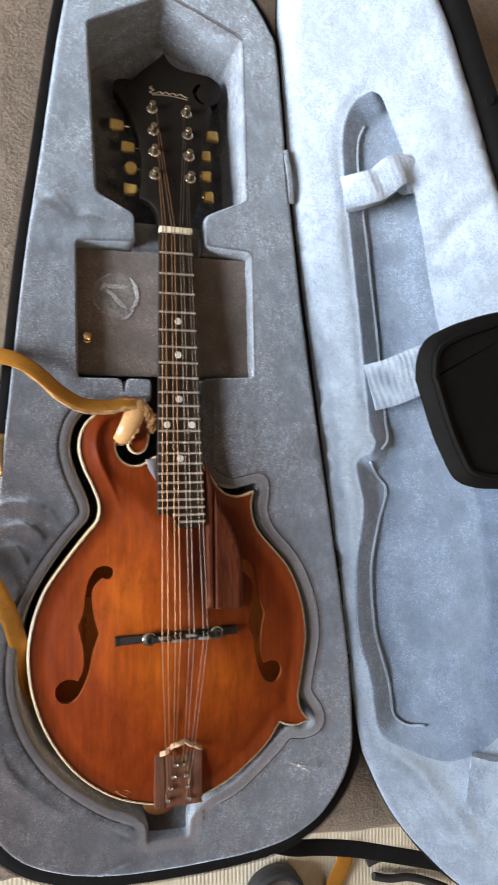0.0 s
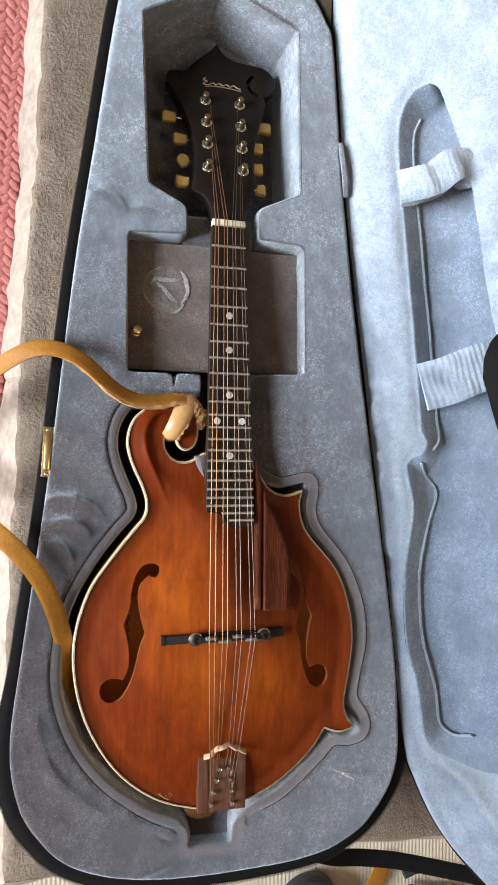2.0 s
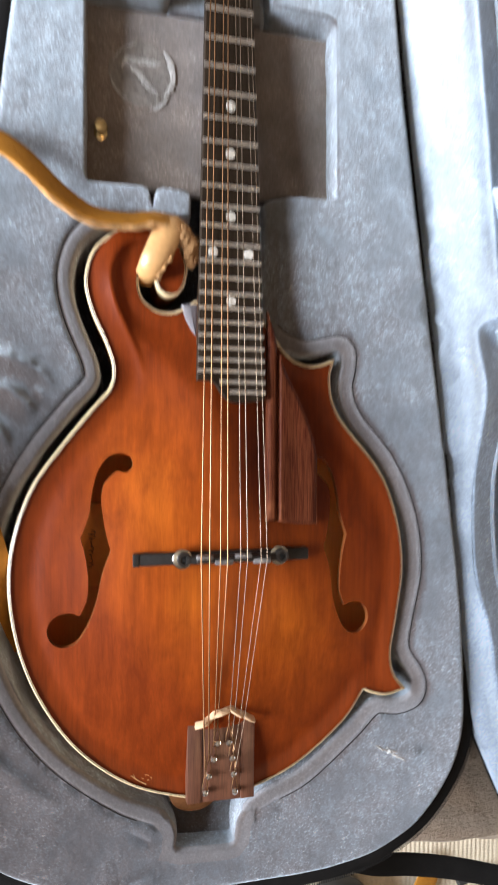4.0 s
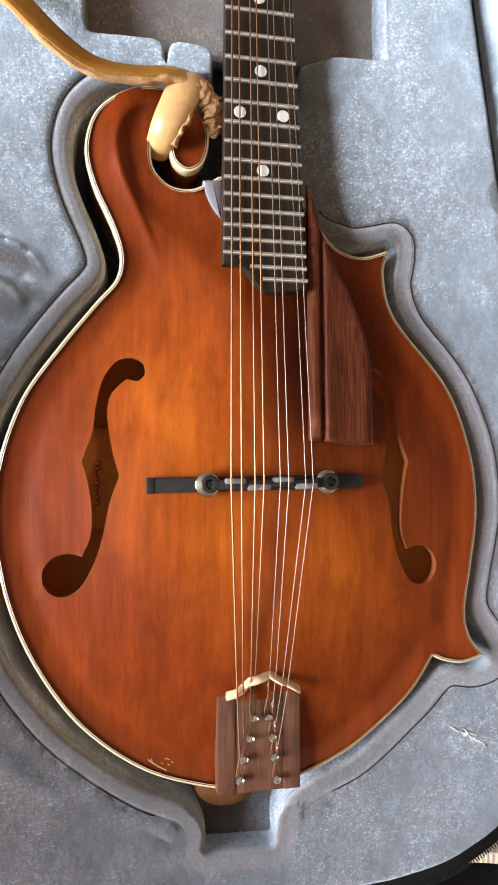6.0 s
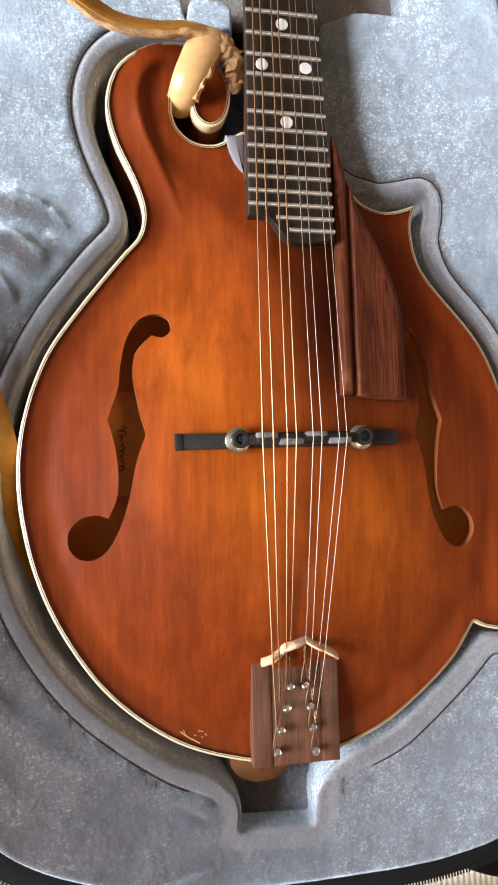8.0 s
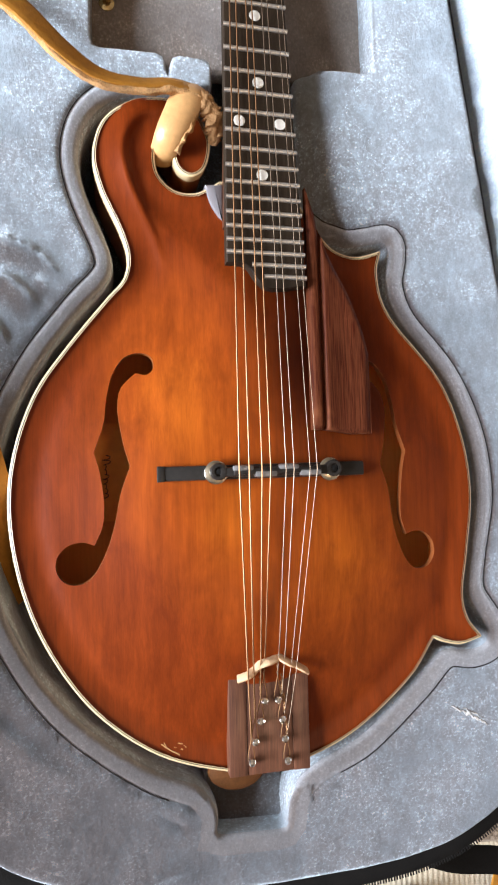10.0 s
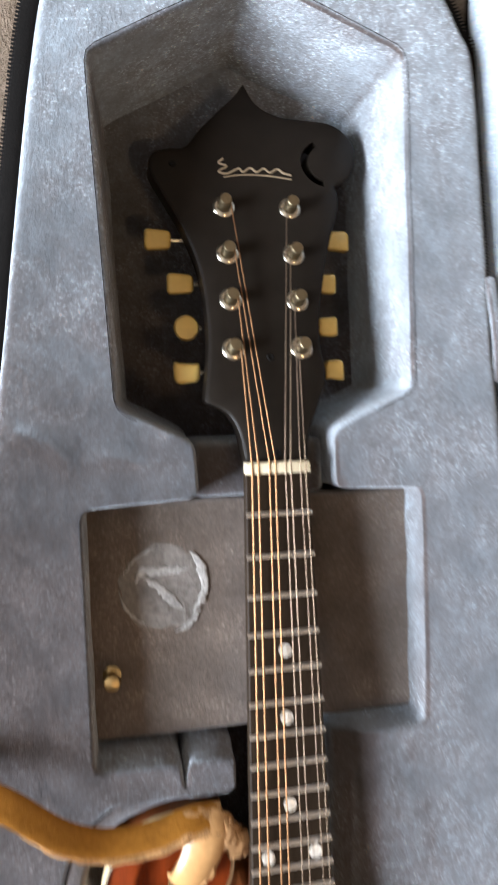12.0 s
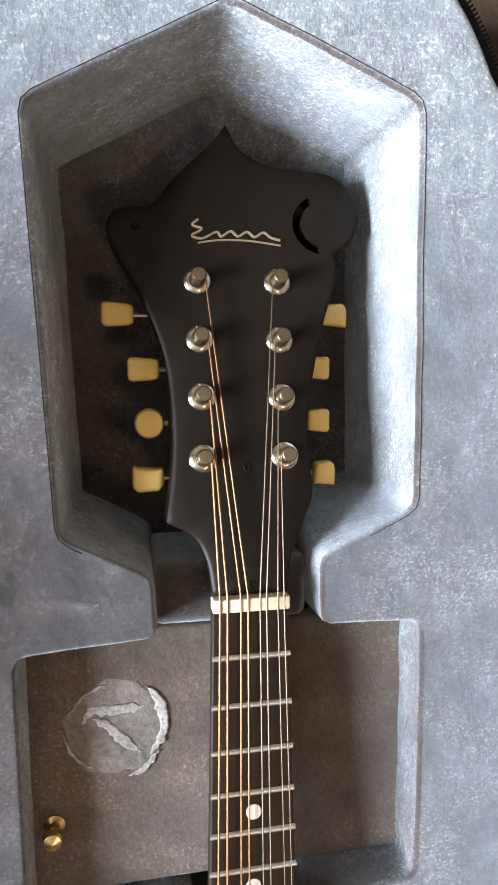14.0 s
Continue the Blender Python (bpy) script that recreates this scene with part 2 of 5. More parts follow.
    brushed = noise_of(t, coords(t, (1.0, 0.7, 1.0), (0, 0, 0.7)), 75, 4, 0.65, 0.15)
    combed = mix(t, 0.36, plush, ramp(t, tuft, [(0.36, (0.7, 0.7, 0.7)), (0.56, (1.0, 1.0, 1.0)), (0.70, (1.8, 1.8, 1.8))]), "MULTIPLY")
    flecked = mix(t, 1.0, combed, ramp(t, tuft, [(0.50, (0.92, 0.92, 0.92)), (0.60, (1.4, 1.4, 1.4)), (0.70, (2.6, 2.6, 2.55))]), "MULTIPLY")
    combed = mix(t, amount.outputs[0], combed, flecked)
    # matted clumps, with fine ruffled pile on some of them
    clump = noise_of(t, coords(t, (1.0, 0.8, 1.0), (0, 0, -0.5)), 240, 5, 0.7, 0.7)
    patchy = mix(t, where, ramp(t, clump, [(0.36, (0.72, 0.72, 0.72)), (0.62, (1.15, 1.15, 1.15))]), ramp(t, clump, [(0.38, (0.52, 0.52, 0.53)), (0.50, (0.95, 0.95, 0.95)), (0.61, (1.75, 1.75, 1.72))]))
    combed = mix(t, 0.12 + 0.30 * relief, combed, patchy, "MULTIPLY")
    t.links.new(mix(t, 0.2 + 0.3 * relief, combed, ramp(t, brushed, [(0.34, (0.62, 0.62, 0.62)), (0.52, (0.95, 0.95, 0.95)), (0.68, (1.45, 1.45, 1.45))]), "MULTIPLY"), fibre.inputs["Color"])
    # the pile is combed towards the head end
    lean = node(t, "ShaderNodeBump", Strength=0.16 * relief, Distance=0.004)
    t.links.new(brushed, lean.inputs["Height"])
    t.links.new(second, lean.inputs["Normal"])
    comb = t.nodes.new("ShaderNodeVectorMath")
    comb.operation, comb.inputs[1].default_value = "ADD", (0.0, combing, 0.0)
    t.links.new(lean.outputs[0], comb.inputs[0])
    unit = t.nodes.new("ShaderNodeVectorMath")
    unit.operation = "NORMALIZE"
    t.links.new(comb.outputs[0], unit.inputs[0])
    t.links.new(unit.outputs[0], fibre.inputs["Normal"])
    total = t.nodes.new("ShaderNodeAddShader")
    t.links.new(both.outputs[0], total.inputs[0])
    t.links.new(fibre.outputs[0], total.inputs[1])
    t.links.new(total.outputs[0], t.nodes["Material Output"].inputs[0])
    return m


def wood(name, stops, rough=0.35, grain=220.0, coat=0.15, across="x", fleck=0.25, spec=0.4):
    """Straight-grained wood along y with pores and figure."""
    m, t, b = material(name)
    v = coords(t, (1, 0.035, 1) if across == "x" else (0.035, 1, 1))
    v2 = coords(t)
    lines = noise_of(t, v, grain, 5, 0.6)
    pores = noise_of(t, v, grain * 5, 3, 0.6)
    cloud = noise_of(t, v2, 26, 4, 0.6, 0.6)
    c1 = ramp(t, lines, stops)
    c2 = ramp(t, pores, [(0.35, tuple(c * (1 - fleck) for c in stops[0][1])), (0.6, stops[-1][1])])
    c3 = ramp(t, cloud, stops)
    t.links.new(mix(t, 0.4, mix(t, 0.35, c1, c2), c3), b.inputs["Base Color"])
    b.inputs["Roughness"].default_value, b.inputs["Coat Weight"].default_value, b.inputs["Coat Roughness"].default_value = rough, coat, 0.25
    b.inputs["Specular IOR Level"].default_value = spec
    bump(t, b, pores, 0.25, 0.0002)
    return m


def spruce_top():
    """Amber-brown spruce: lighter in lobes about the middle, red-brown round the edge, with straight grain."""
    m, t, b = material("amber_spruce")
    tc = t.nodes.new("ShaderNodeTexCoord")
    reach = []
    for place, size in (((-0.042, 0.030, 0), (12.5, 7.8, 0)), ((0.038, -0.040, 0), (11.0, 9.0, 0)), ((-0.02, -0.02, 0), (17.0, 11.0, 0))):
        shape = t.nodes.new("ShaderNodeMapping")
        shape.inputs["Scale"].default_value = size
        shape.inputs["Location"].default_value = tuple(-p * s for p, s in zip(place, size))
        t.links.new(tc.outputs["Object"], shape.inputs[0])
        one = t.nodes.new("ShaderNodeVectorMath")
        one.operation = "LENGTH"
        t.links.new(shape.outputs[0], one.inputs[0])
        reach.append(one.outputs["Value"])
    least = t.nodes.new("ShaderNodeMath")
    least.operation = "SMOOTH_MIN"
    least.inputs[2].default_value = 0.3
    t.links.new(reach[0], least.inputs[0])
    t.links.new(reach[1], least.inputs[1])
    far = t.nodes.new("ShaderNodeMath")
    far.operation = "SMOOTH_MIN"
    far.inputs[2].default_value = 0.3
    t.links.new(least.outputs[0], far.inputs[0])
    t.links.new(reach[2], far.inputs[1])
    v, v2 = coords(t, (1, 0.03, 1)), coords(t)
    grain, fine = noise_of(t, v, 320, 4, 0.6), noise_of(t, v, 1500, 3, 0.6)
    cloud = noise_of(t, v2, 22, 5, 0.6, 0.8)
    blot = noise_of(t, coords(t, (1, 0.3, 1)), 85, 5, 0.65, 0.5)
    wob = t.nodes.new("ShaderNodeMath")
    wob.operation, wob.inputs[1].default_value = "MULTIPLY_ADD", 0.5
    t.links.new(cloud, wob.inputs[0])
    t.links.new(far.outputs[0], wob.inputs[2])
    burst = ramp(t, wob.outputs[0], [(0.20, (0.45, 0.101, 0.0075)), (0.52, (0.32, 0.060, 0.0055)), (0.95, (0.19, 0.0300, 0.004))])
    streak = ramp(t, grain, [(0.3, (0.62, 0.58, 0.55)), (0.7, (1.0, 1.0, 1.0))])
    thin = ramp(t, fine, [(0.3, (0.72, 0.7, 0.68)), (0.65, (1.0, 1.0, 1.0))])
    spots = ramp(t, blot, [(0.3, (0.60, 0.55, 0.52)), (0.48, (0.92, 0.92, 0.92)), (0.68, (1.25, 1.3, 1.3))])
    c = mix(t, 0.65, burst, streak, "MULTIPLY")
    c = mix(t, 0.5, c, thin, "MULTIPLY")
    c = mix(t, 0.7, c, spots, "MULTIPLY")
    # painted shade: the colour is darkened between the strings and the pickguard
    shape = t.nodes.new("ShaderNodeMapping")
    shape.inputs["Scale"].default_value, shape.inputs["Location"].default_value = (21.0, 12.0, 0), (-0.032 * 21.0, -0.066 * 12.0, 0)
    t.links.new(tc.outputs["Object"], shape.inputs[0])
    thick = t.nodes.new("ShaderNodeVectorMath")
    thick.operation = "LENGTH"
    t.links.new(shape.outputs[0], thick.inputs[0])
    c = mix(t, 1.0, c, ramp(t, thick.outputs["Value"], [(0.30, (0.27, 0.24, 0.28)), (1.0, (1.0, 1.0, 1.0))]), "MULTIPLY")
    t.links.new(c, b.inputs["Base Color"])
    b.inputs["Roughness"].default_value = 0.42
    b.inputs["Specular IOR Level"].default_value = 0.13
    b.inputs["Coat Weight"].default_value, b.inputs["Coat Roughness"].default_value = 0.02, 0.25
    bump(t, b, fine, 0.12, 0.0002)
    return m


def stone():
    m, t, b = material("grey_brown_stone")
    v = coords(t)
    big, mid, fine = noise_of(t, v, 9, 6, 0.6), noise_of(t, v, 60, 6, 0.7), noise_of(t, v, 330, 4, 0.7)
    c1 = ramp(t, big, [(0.35, (0.19, 0.135, 0.092)), (0.65, (0.345, 0.255, 0.178))])
    c2 = ramp(t, mid, [(0.3, (0.12, 0.082, 0.052)), (0.7, (0.40, 0.29, 0.20))])
    c3 = ramp(t, fine, [(0.35, (0.12, 0.090, 0.063)), (0.62, (0.30, 0.235, 0.168))])
    t.links.new(mix(t, 0.35, mix(t, 0.5, c1, c2), c3), b.inputs["Base Color"])
    b.inputs["Roughness"].default_value = 0.85
    bump(t, b, fine, 0.7, 0.0026, bump(t, b, mid, 0.8, 0.006))
    return m


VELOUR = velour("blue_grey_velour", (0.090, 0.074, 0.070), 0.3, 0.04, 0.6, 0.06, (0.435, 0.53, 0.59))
VELOUR_LIP = velour("smooth_grey_velour", (0.125, 0.105, 0.097), 0.15, 0.04, 0.1, 0.06, (0.42, 0.45, 0.48), 0.25)
VELOUR_PANEL = velour("grey_brown_velour", (0.165, 0.130, 0.105), 0.3, 0.05, 0.5, 0.06, (0.14, 0.138, 0.14))
# lining's velour again, lighter and bluer: light on the lid put in the colour
VELOUR_LIT = velour("lit_blue_velour", (0.172, 0.200, 0.235), 0.2, 0.05, 0.35, 0.08, (0.67, 0.755, 0.81), 0.5, 0.62)
# lid's velour again, darker: the recess's shade is put in the colour
VELOUR_SHADED = velour("shaded_blue_velour", (0.125, 0.158, 0.208), 0.22, 0.05, 0.4, 0.08, (0.47, 0.54, 0.60), 0.6, 0.40)
SEAM = plain("dark_seam_line", (0.030, 0.027, 0.027), 0.95, 0, 0.3, 900, 0, 0.0, 0.05)
NYLON = plain("black_nylon", (0.010, 0.0092, 0.0085), 0.9, 0, 0.25, 900, 0, 0.0004, 0.06)
ZIP = plain("black_zip", (0.010, 0.0095, 0.009), 0.7, 0, 0.2, 600, 0.0, 0.0, 0.1)
BRASS = plain("brass", (0.72, 0.52, 0.24), 0.25, 1.0, 0.12, 500)
NICKEL = plain("nickel", (0.66, 0.60, 0.48), 0.22, 1.0, 0.08, 500)
STEEL = plain("fret_steel", (0.84, 0.84, 0.83), 0.42, 1.0, 0.08, 900)
BRONZE = plain("string_bronze", (0.26, 0.138, 0.066), 0.5, 1.0, 0.1, 2500)
STRING_STEEL = plain("plain_string_steel", (0.20, 0.145, 0.10), 0.5, 1.0, 0.08, 2500)
POST = plain("aged_brass_post", (0.42, 0.34, 0.21), 0.38, 1.0, 0.2, 500)
RAW = wood("raw_inner_wood", [(0.3, (0.80, 0.31, 0.075)), (0.7, (0.90, 0.38, 0.105))], 0.8, 160, 0, "x", 0.25, 0.1)
EBONY = wood("ebony", [(0.3, (0.014, 0.009, 0.006)), (0.7, (0.036, 0.024, 0.015))], 0.5, 300, 0.0, "x", 0.25, 0.10)
BLACK_LACQUER = plain("black_lacquer", (0.016, 0.0125, 0.0095), 0.42, 0, 0.25, 120, 0.0, 0.0, 0.16)
TOP = spruce_top()
MAPLE = wood("brown_maple", [(0.3, (0.20, 0.056, 0.017)), (0.7, (0.32, 0.095, 0.027))], 0.35, 120, 0.2)
NECK = wood("neck_maple", [(0.3, (0.055, 0.02, 0.010)), (0.7, (0.10, 0.035, 0.015))], 0.4, 120, 0.1)
ROSEWOOD = wood("rosewood", [(0.3, (0.034, 0.0055, 0.0024)), (0.58, (0.066, 0.0115, 0.0048)), (0.74, (0.30, 0.105, 0.042))], 0.5, 260, 0.0, "x", 0.6, 0.08)
TAILWOOD = wood("tailpiece_rosewood", [(0.3, (0.040, 0.013, 0.007)), (0.55, (0.095, 0.034, 0.018)), (0.72, (0.23, 0.10, 0.055))], 0.42, 330, 0.1, "x", 0.5)
CREAM = plain("cream_binding", (0.64, 0.475, 0.265), 0.4, 0, 0.08, 200, 0.1)
INK = plain("dark_line", (0.03, 0.015, 0.01), 0.5)
BONE = plain("bone", (0.78, 0.68, 0.47), 0.45, 0, 0.08, 300, 0.1)
IVOROID = plain("ivoroid", (0.86, 0.60, 0.18), 0.35, 0, 0.12, 200, 0.15)
PEARL = plain("pearl_dot", (0.78, 0.74, 0.66), 0.3, 0, 0.08, 400, 0.2)
LEATHER = plain("tan_leather", (0.33, 0.138, 0.018), 0.55, 0, 0.25, 420, 0.0, 0.0006, 0.18)
LEATHER_PALE = plain("pale_tan_leather", (0.54, 0.295, 0.115), 0.34, 0, 0.18, 300, 0.1, 0.0004)
LEATHER_ROUGH = plain("rough_leather_edge", (0.36, 0.19, 0.075), 0.85, 0, 0.35, 700, 0, 0.0012)
LEATHER_SUEDE = plain("orange_suede", (0.44, 0.235, 0.09), 0.9, 0, 0.65, 1300, 0, 0.0014)
LEATHER_ROSE = plain("pinkish_leather", (0.60, 0.38, 0.21), 0.7, 0, 0.2, 500, 0, 0.0006)
BRIDGE_EBONY = plain("bridge_ebony", (0.021, 0.018, 0.0155), 0.42, 0, 0.35, 400, 0.02, 0.0, 0.2)
# black saddle steps greyed: the window's reflection is in their base colour
SADDLE_TOP = plain("reflection_grey_ebony", (0.17, 0.162, 0.155), 0.22, 0, 0.4, 500, 0.4)
PIN = plain("polished_pin", (0.88, 0.83, 0.75), 0.14, 1.0, 0.05, 500)
LEATHER_DARK = plain("dark_brown_leather", (0.095, 0.036, 0.011), 0.6, 0, 0.3, 500, 0, 0.0006, 0.15)
STONE = stone()
LIMESTONE = plain("chipped_pale_stone", (0.36, 0.285, 0.215), 0.85, 0, 0.4, 110, 0, 0.004)
GOLD = plain("gold_inlay", (0.62, 0.50, 0.34), 0.35, 0.6, 0.1, 400)
PAPER = plain("label_wood", (0.95, 0.35, 0.055), 0.6, 0, 0.2, 150)
CHALK = plain("worn_nap", (0.42, 0.405, 0.38), 0.95, 0, 0.6, 700, 0, 0.001)
CHALK_DULL = plain("matted_nap", (0.22, 0.20, 0.18), 0.95, 0, 0.5, 420, 0, 0.0012)
FLOORING = plain("brown_floor", (0.26, 0.17, 0.10), 0.6, 0, 0.2, 30)
WALL_PAINT = plain("warm_wall_paint", (0.19, 0.145, 0.105), 0.85, 0, 0.06, 40)
WHITE = plain("cream_paint", (0.21, 0.175, 0.138), 0.5, 0, 0.04, 60)
LEATHERETTE = plain("black_leatherette", (0.009, 0.008, 0.007), 0.75, 0, 0.25, 500, 0.0, 0.0006, 0.05)
RUG_RED = plain("red_braid", (0.53, 0.19, 0.165), 0.95, 0, 0.35, 420, 0, 0.0022, 0.15)
RUG_SAND = plain("sand_braid", (0.60, 0.40, 0.29), 0.95, 0, 0.35, 420, 0, 0.0022, 0.15)
CARPET = plain("cream_ribbed_carpet", (0.52, 0.44, 0.315), 0.95, 0, 0.2, 500, 0, 0.0012)
RUBBER = plain("dark_rubber", (0.02, 0.02, 0.02), 0.55, 0, 0.2, 300)
FELT = plain("brown_insole", (0.075, 0.055, 0.045), 0.9, 0, 0.2, 500, 0, 0.0005)
SIDE_PLASTIC = plain("clear_grey_plastic", (0.17, 0.155, 0.16), 0.4, 0, 0.1, 200, 0.0)

# ---- room shell ----
FLOOR = -0.07


def wall_box(name, x0, x1, y0, y1, z0, z1, mat=None):
    return tagged(part(name, block(x0, x1, y0, y1, z0, z1, 0), mat or WALL_PAINT, None, "", False), "plain painted room wall", "wall", "", "structure")


tagged(part("floor", block(-2.8, 2.0, -3.6, 2.5, FLOOR - 0.1, FLOOR - 0.004, 0), FLOORING, None, "", False), "brown room floor under the carpet", "floor", "", "structure")
tagged(part("ceiling", block(-2.8, 2.0, -3.6, 2.5, 2.90, 3.00, 0), WHITE, None, "", False), "painted flat ceiling", "ceiling", "", "structure")
wall_box("wall_south", -2.7, 1.6, -3.7, -3.6, FLOOR, 2.9)
for a, b, c, d in ((-3.6, -0.85, FLOOR, 2.9), (0.53, 2.5, FLOOR, 2.9), (-0.85, 0.53, FLOOR, 0.33), (-0.85, 0.53, 2.11, 2.9)):
    wall_box("wall_west", -2.8, -2.7, a, b, c, d)
wall_box("wall_north", -2.7, 1.6, 2.5, 2.6, FLOOR, 2.9)
wall_box("wall_east", 1.6, 1.7, -3.6, 2.5, FLOOR, 2.9)

# ribbed carpet where it shows beside the slab
RIB = 0.0046


def ribbed(x0, x1, y0, y1):
    xs = np.arange(x0, x1, RIB / 6)
    ys = np.arange(y0, y1, 0.02)
    V, F = [], []
    for y in ys:
        w = waves(np.stack([xs, np.full(len(xs), y)], 1), 0.03, 0.0006, 3.0)
        for x, e in zip(xs, w):
            ph = (x + 0.0005 * math.sin(y * 90)) / RIB * 2 * math.pi
            V.append((x, y, FLOOR + 0.0005 * (0.5 + 0.5 * math.cos(ph)) ** 0.7 + e))
    n = len(xs)
    for j in range(len(ys) - 1):
        for i in range(n - 1):
            F.append((j * n + i, j * n + i + 1, (j + 1) * n + i + 1, (j + 1) * n + i))
    return V, F


tagged(part("carpet", ribbed(-0.30, 0.62, -0.62, -0.16), CARPET, None, "", True, 0), "cream ribbed carpet beside the stone slab", "carpet", "", "stuff")

# stone slab under the case
SLAB = closed(cr([(-181, -247), (-183, -90), (-183, 50), (-177, 150), (-176, 232), (-169, 380), (-163, 470), (-160, 600), (-158, 760)], 14),
              straight([(-158, 760), (760, 760), (760, -300)], 30), straight([(760, -300), (270, -268), (100, -256), (-181, -247)], 12))
SLAB = SLAB + np.stack([waves(SLAB, 0.05, 0.004, 1.0) + waves(SLAB, 0.012, 0.0025, 4.0), waves(SLAB, 0.04, 0.003, 2.0)], 1)
slab_top = sheet(SLAB, [], 0.012, lambda Q: waves(Q, 0.12, 0.0010, 7.0) + waves(Q, 0.02, 0.0006, 9.0) - 0.003 * (1 - smooth01(gap(SLAB, Q) / 0.004)), (0.002, 0.004))
slab = thing("stone_slab", "grey-brown stone slab with a chipped pale edge, under the case", "stone slab")
part("slab_top", slab_top, STONE, slab, "rough grey-brown stone face")
side = []
for k, (d, z) in enumerate(((0.0, -0.003), (0.005, -0.010), (0.010, -0.022), (0.015, -0.036), (0.019, -0.052), (0.021, -0.0705))):
    S = offset(SLAB, d + (waves(SLAB, 0.03, 0.004, 11.0 + k * 0.35) + waves(SLAB, 0.009, 0.002, 15.0 + k)) * (1 if k else 0))
    side.append(up(S, z + (waves(SLAB, 0.02, 0.003, 20.0 + k * 0.4) if 0 < k < 5 else 0)))
part("chipped_edge", loft(side[::-1]), LIMESTONE, slab, "pale chipped limestone edge", True, 25)


# braided rug beside the slab
LOBE = lathe([(0.02, -1.0), (0.45, -0.86), (0.8, -0.5), (0.95, 0.0), (0.8, 0.5), (0.45, 0.86), (0.02, 1.0)], 8)


def braid_poses(x, y0, y1, w, seed, tall=0.0050):
    """The poses of the plaited lobes of one braid."""
    pitch, y, rnd, out = w * 0.62, y0, random.Random(seed), []
    while y < y1:
        for s in (-1, 1):
            bend = 0.012 * math.sin((y - 0.2) * 3.0) + 0.0275 * max(0, y - 0.1)
            out.append(pose(x + bend + s * w * 0.23 + rnd.uniform(-.0008, .0008), y + (pitch / 2 if s > 0 else 0), FLOOR + tall * 0.55 + rnd.uniform(-.0006, .0006), 90, 0, s * 38 + rnd.uniform(-6, 6))
                       @ Matrix.Diagonal((w * 0.32, tall * 0.62, w * 0.54 * rnd.uniform(0.93, 1.07), 1)))
        y += pitch
    return out


rug = thing("braided_rug", "braided rug of dusty red and sand coils beside the slab", "rug")
lobe_mesh = {m: mesh("plait", LOBE, m) for m in (RUG_RED, RUG_SAND)}
rest = {RUG_RED: ([], []), RUG_SAND: ([], [])}
count = 0
for n, mat in enumerate((RUG_RED, RUG_RED, RUG_RED, RUG_SAND, RUG_SAND, RUG_RED, RUG_SAND, RUG_RED, RUG_RED, RUG_SAND)):
    for m in braid_poses(-0.2095 - 0.0150 * n, -0.32, 0.86, 0.0160, n):
        if n < 3 and -0.05 < m.translation.y < 0.66 and count < 300:
            ob = new("plait", lobe_mesh[mat])
            ob.parent, ob.matrix_basis = rug, m
            count += 1
        else:
            rest[mat] = add(rest[mat], moved(LOBE, m))
for mat, geo in rest.items():
    tagged(part("braiding", geo, mat, rug, "plaited fabric braids", True, 0), kind="stuff")

# ---- instrument case ----
ZC = 0.100
FOAM = closed(cr([(106, 402), (97, 520), (88, 548), (70, 574), (42, 588), (0, 593), (-40, 588), (-68, 577), (-86, 558), (-96, 530), (-113, 411), (-128, 302), (-146, 129), (-163, -5),
                  (-171, -80), (-164, -128), (-147, -158), (-124, -180), (-92, -194), (-50, -202), (10, -205), (58, -204), (92, -200), (117, -191), (139, -176), (157, -152), (166, -126), (167, -98), (163, -34), (151, 61), (125, 241), (106, 402)], 10))
HOLE = closed(straight([(-8, 560), (61, 534), (65, 386), (27, 368), (28, 341), (70, 339), (72, 225), (27, 223), (26, 141)]),
              cr([(26, 141), (35, 131), (50, 125), (64, 127), (76, 129), (77, 118), (75, 104), (82, 84), (106, 55), (121, 20), (125, -12), (119, -46), (117, -66), (128, -84), (129, -95), (118, -99), (101, -98),
                  (84, -113), (53, -138), (28, -149), (17, -156)], 6),
              cr([(17, -156), (12.5, -163), (10.5, -170), (10, -179)], 4), straight([(10, -179), (-27.5, -177)]), cr([(-27.5, -177), (-26, -168), (-29, -160), (-36, -153)], 4),
              cr([(-36, -153), (-60, -142), (-96, -113), (-119, -80), (-131, -46), (-133, -14), (-127, 22), (-111, 56), (-90, 85), (-76, 102), (-76, 116), (-86, 140), (-91, 162), (-87, 181), (-76, 194), (-58, 201), (-40, 203), (-22, 202)], 6),
              straight([(-22, 202), (-22, 221), (-43, 221), (-45, 207), (-47, 221), (-84, 221), (-85, 337), (-35, 340), (-36, 364), (-68, 380), (-75, 524), (-8, 560)]))
HOLE = soften(HOLE, 1)


def lip(Q):
    """How round the foam's edge is: full round the body, tight at the pockets."""
    tail = (Q[:, 1] < -0.158) & (np.abs(Q[:, 0] + 0.008) < 0.03)
    return np.where(tail, 0.003, np.where(Q[:, 1] < 0.205, 0.0075, 0.0016))


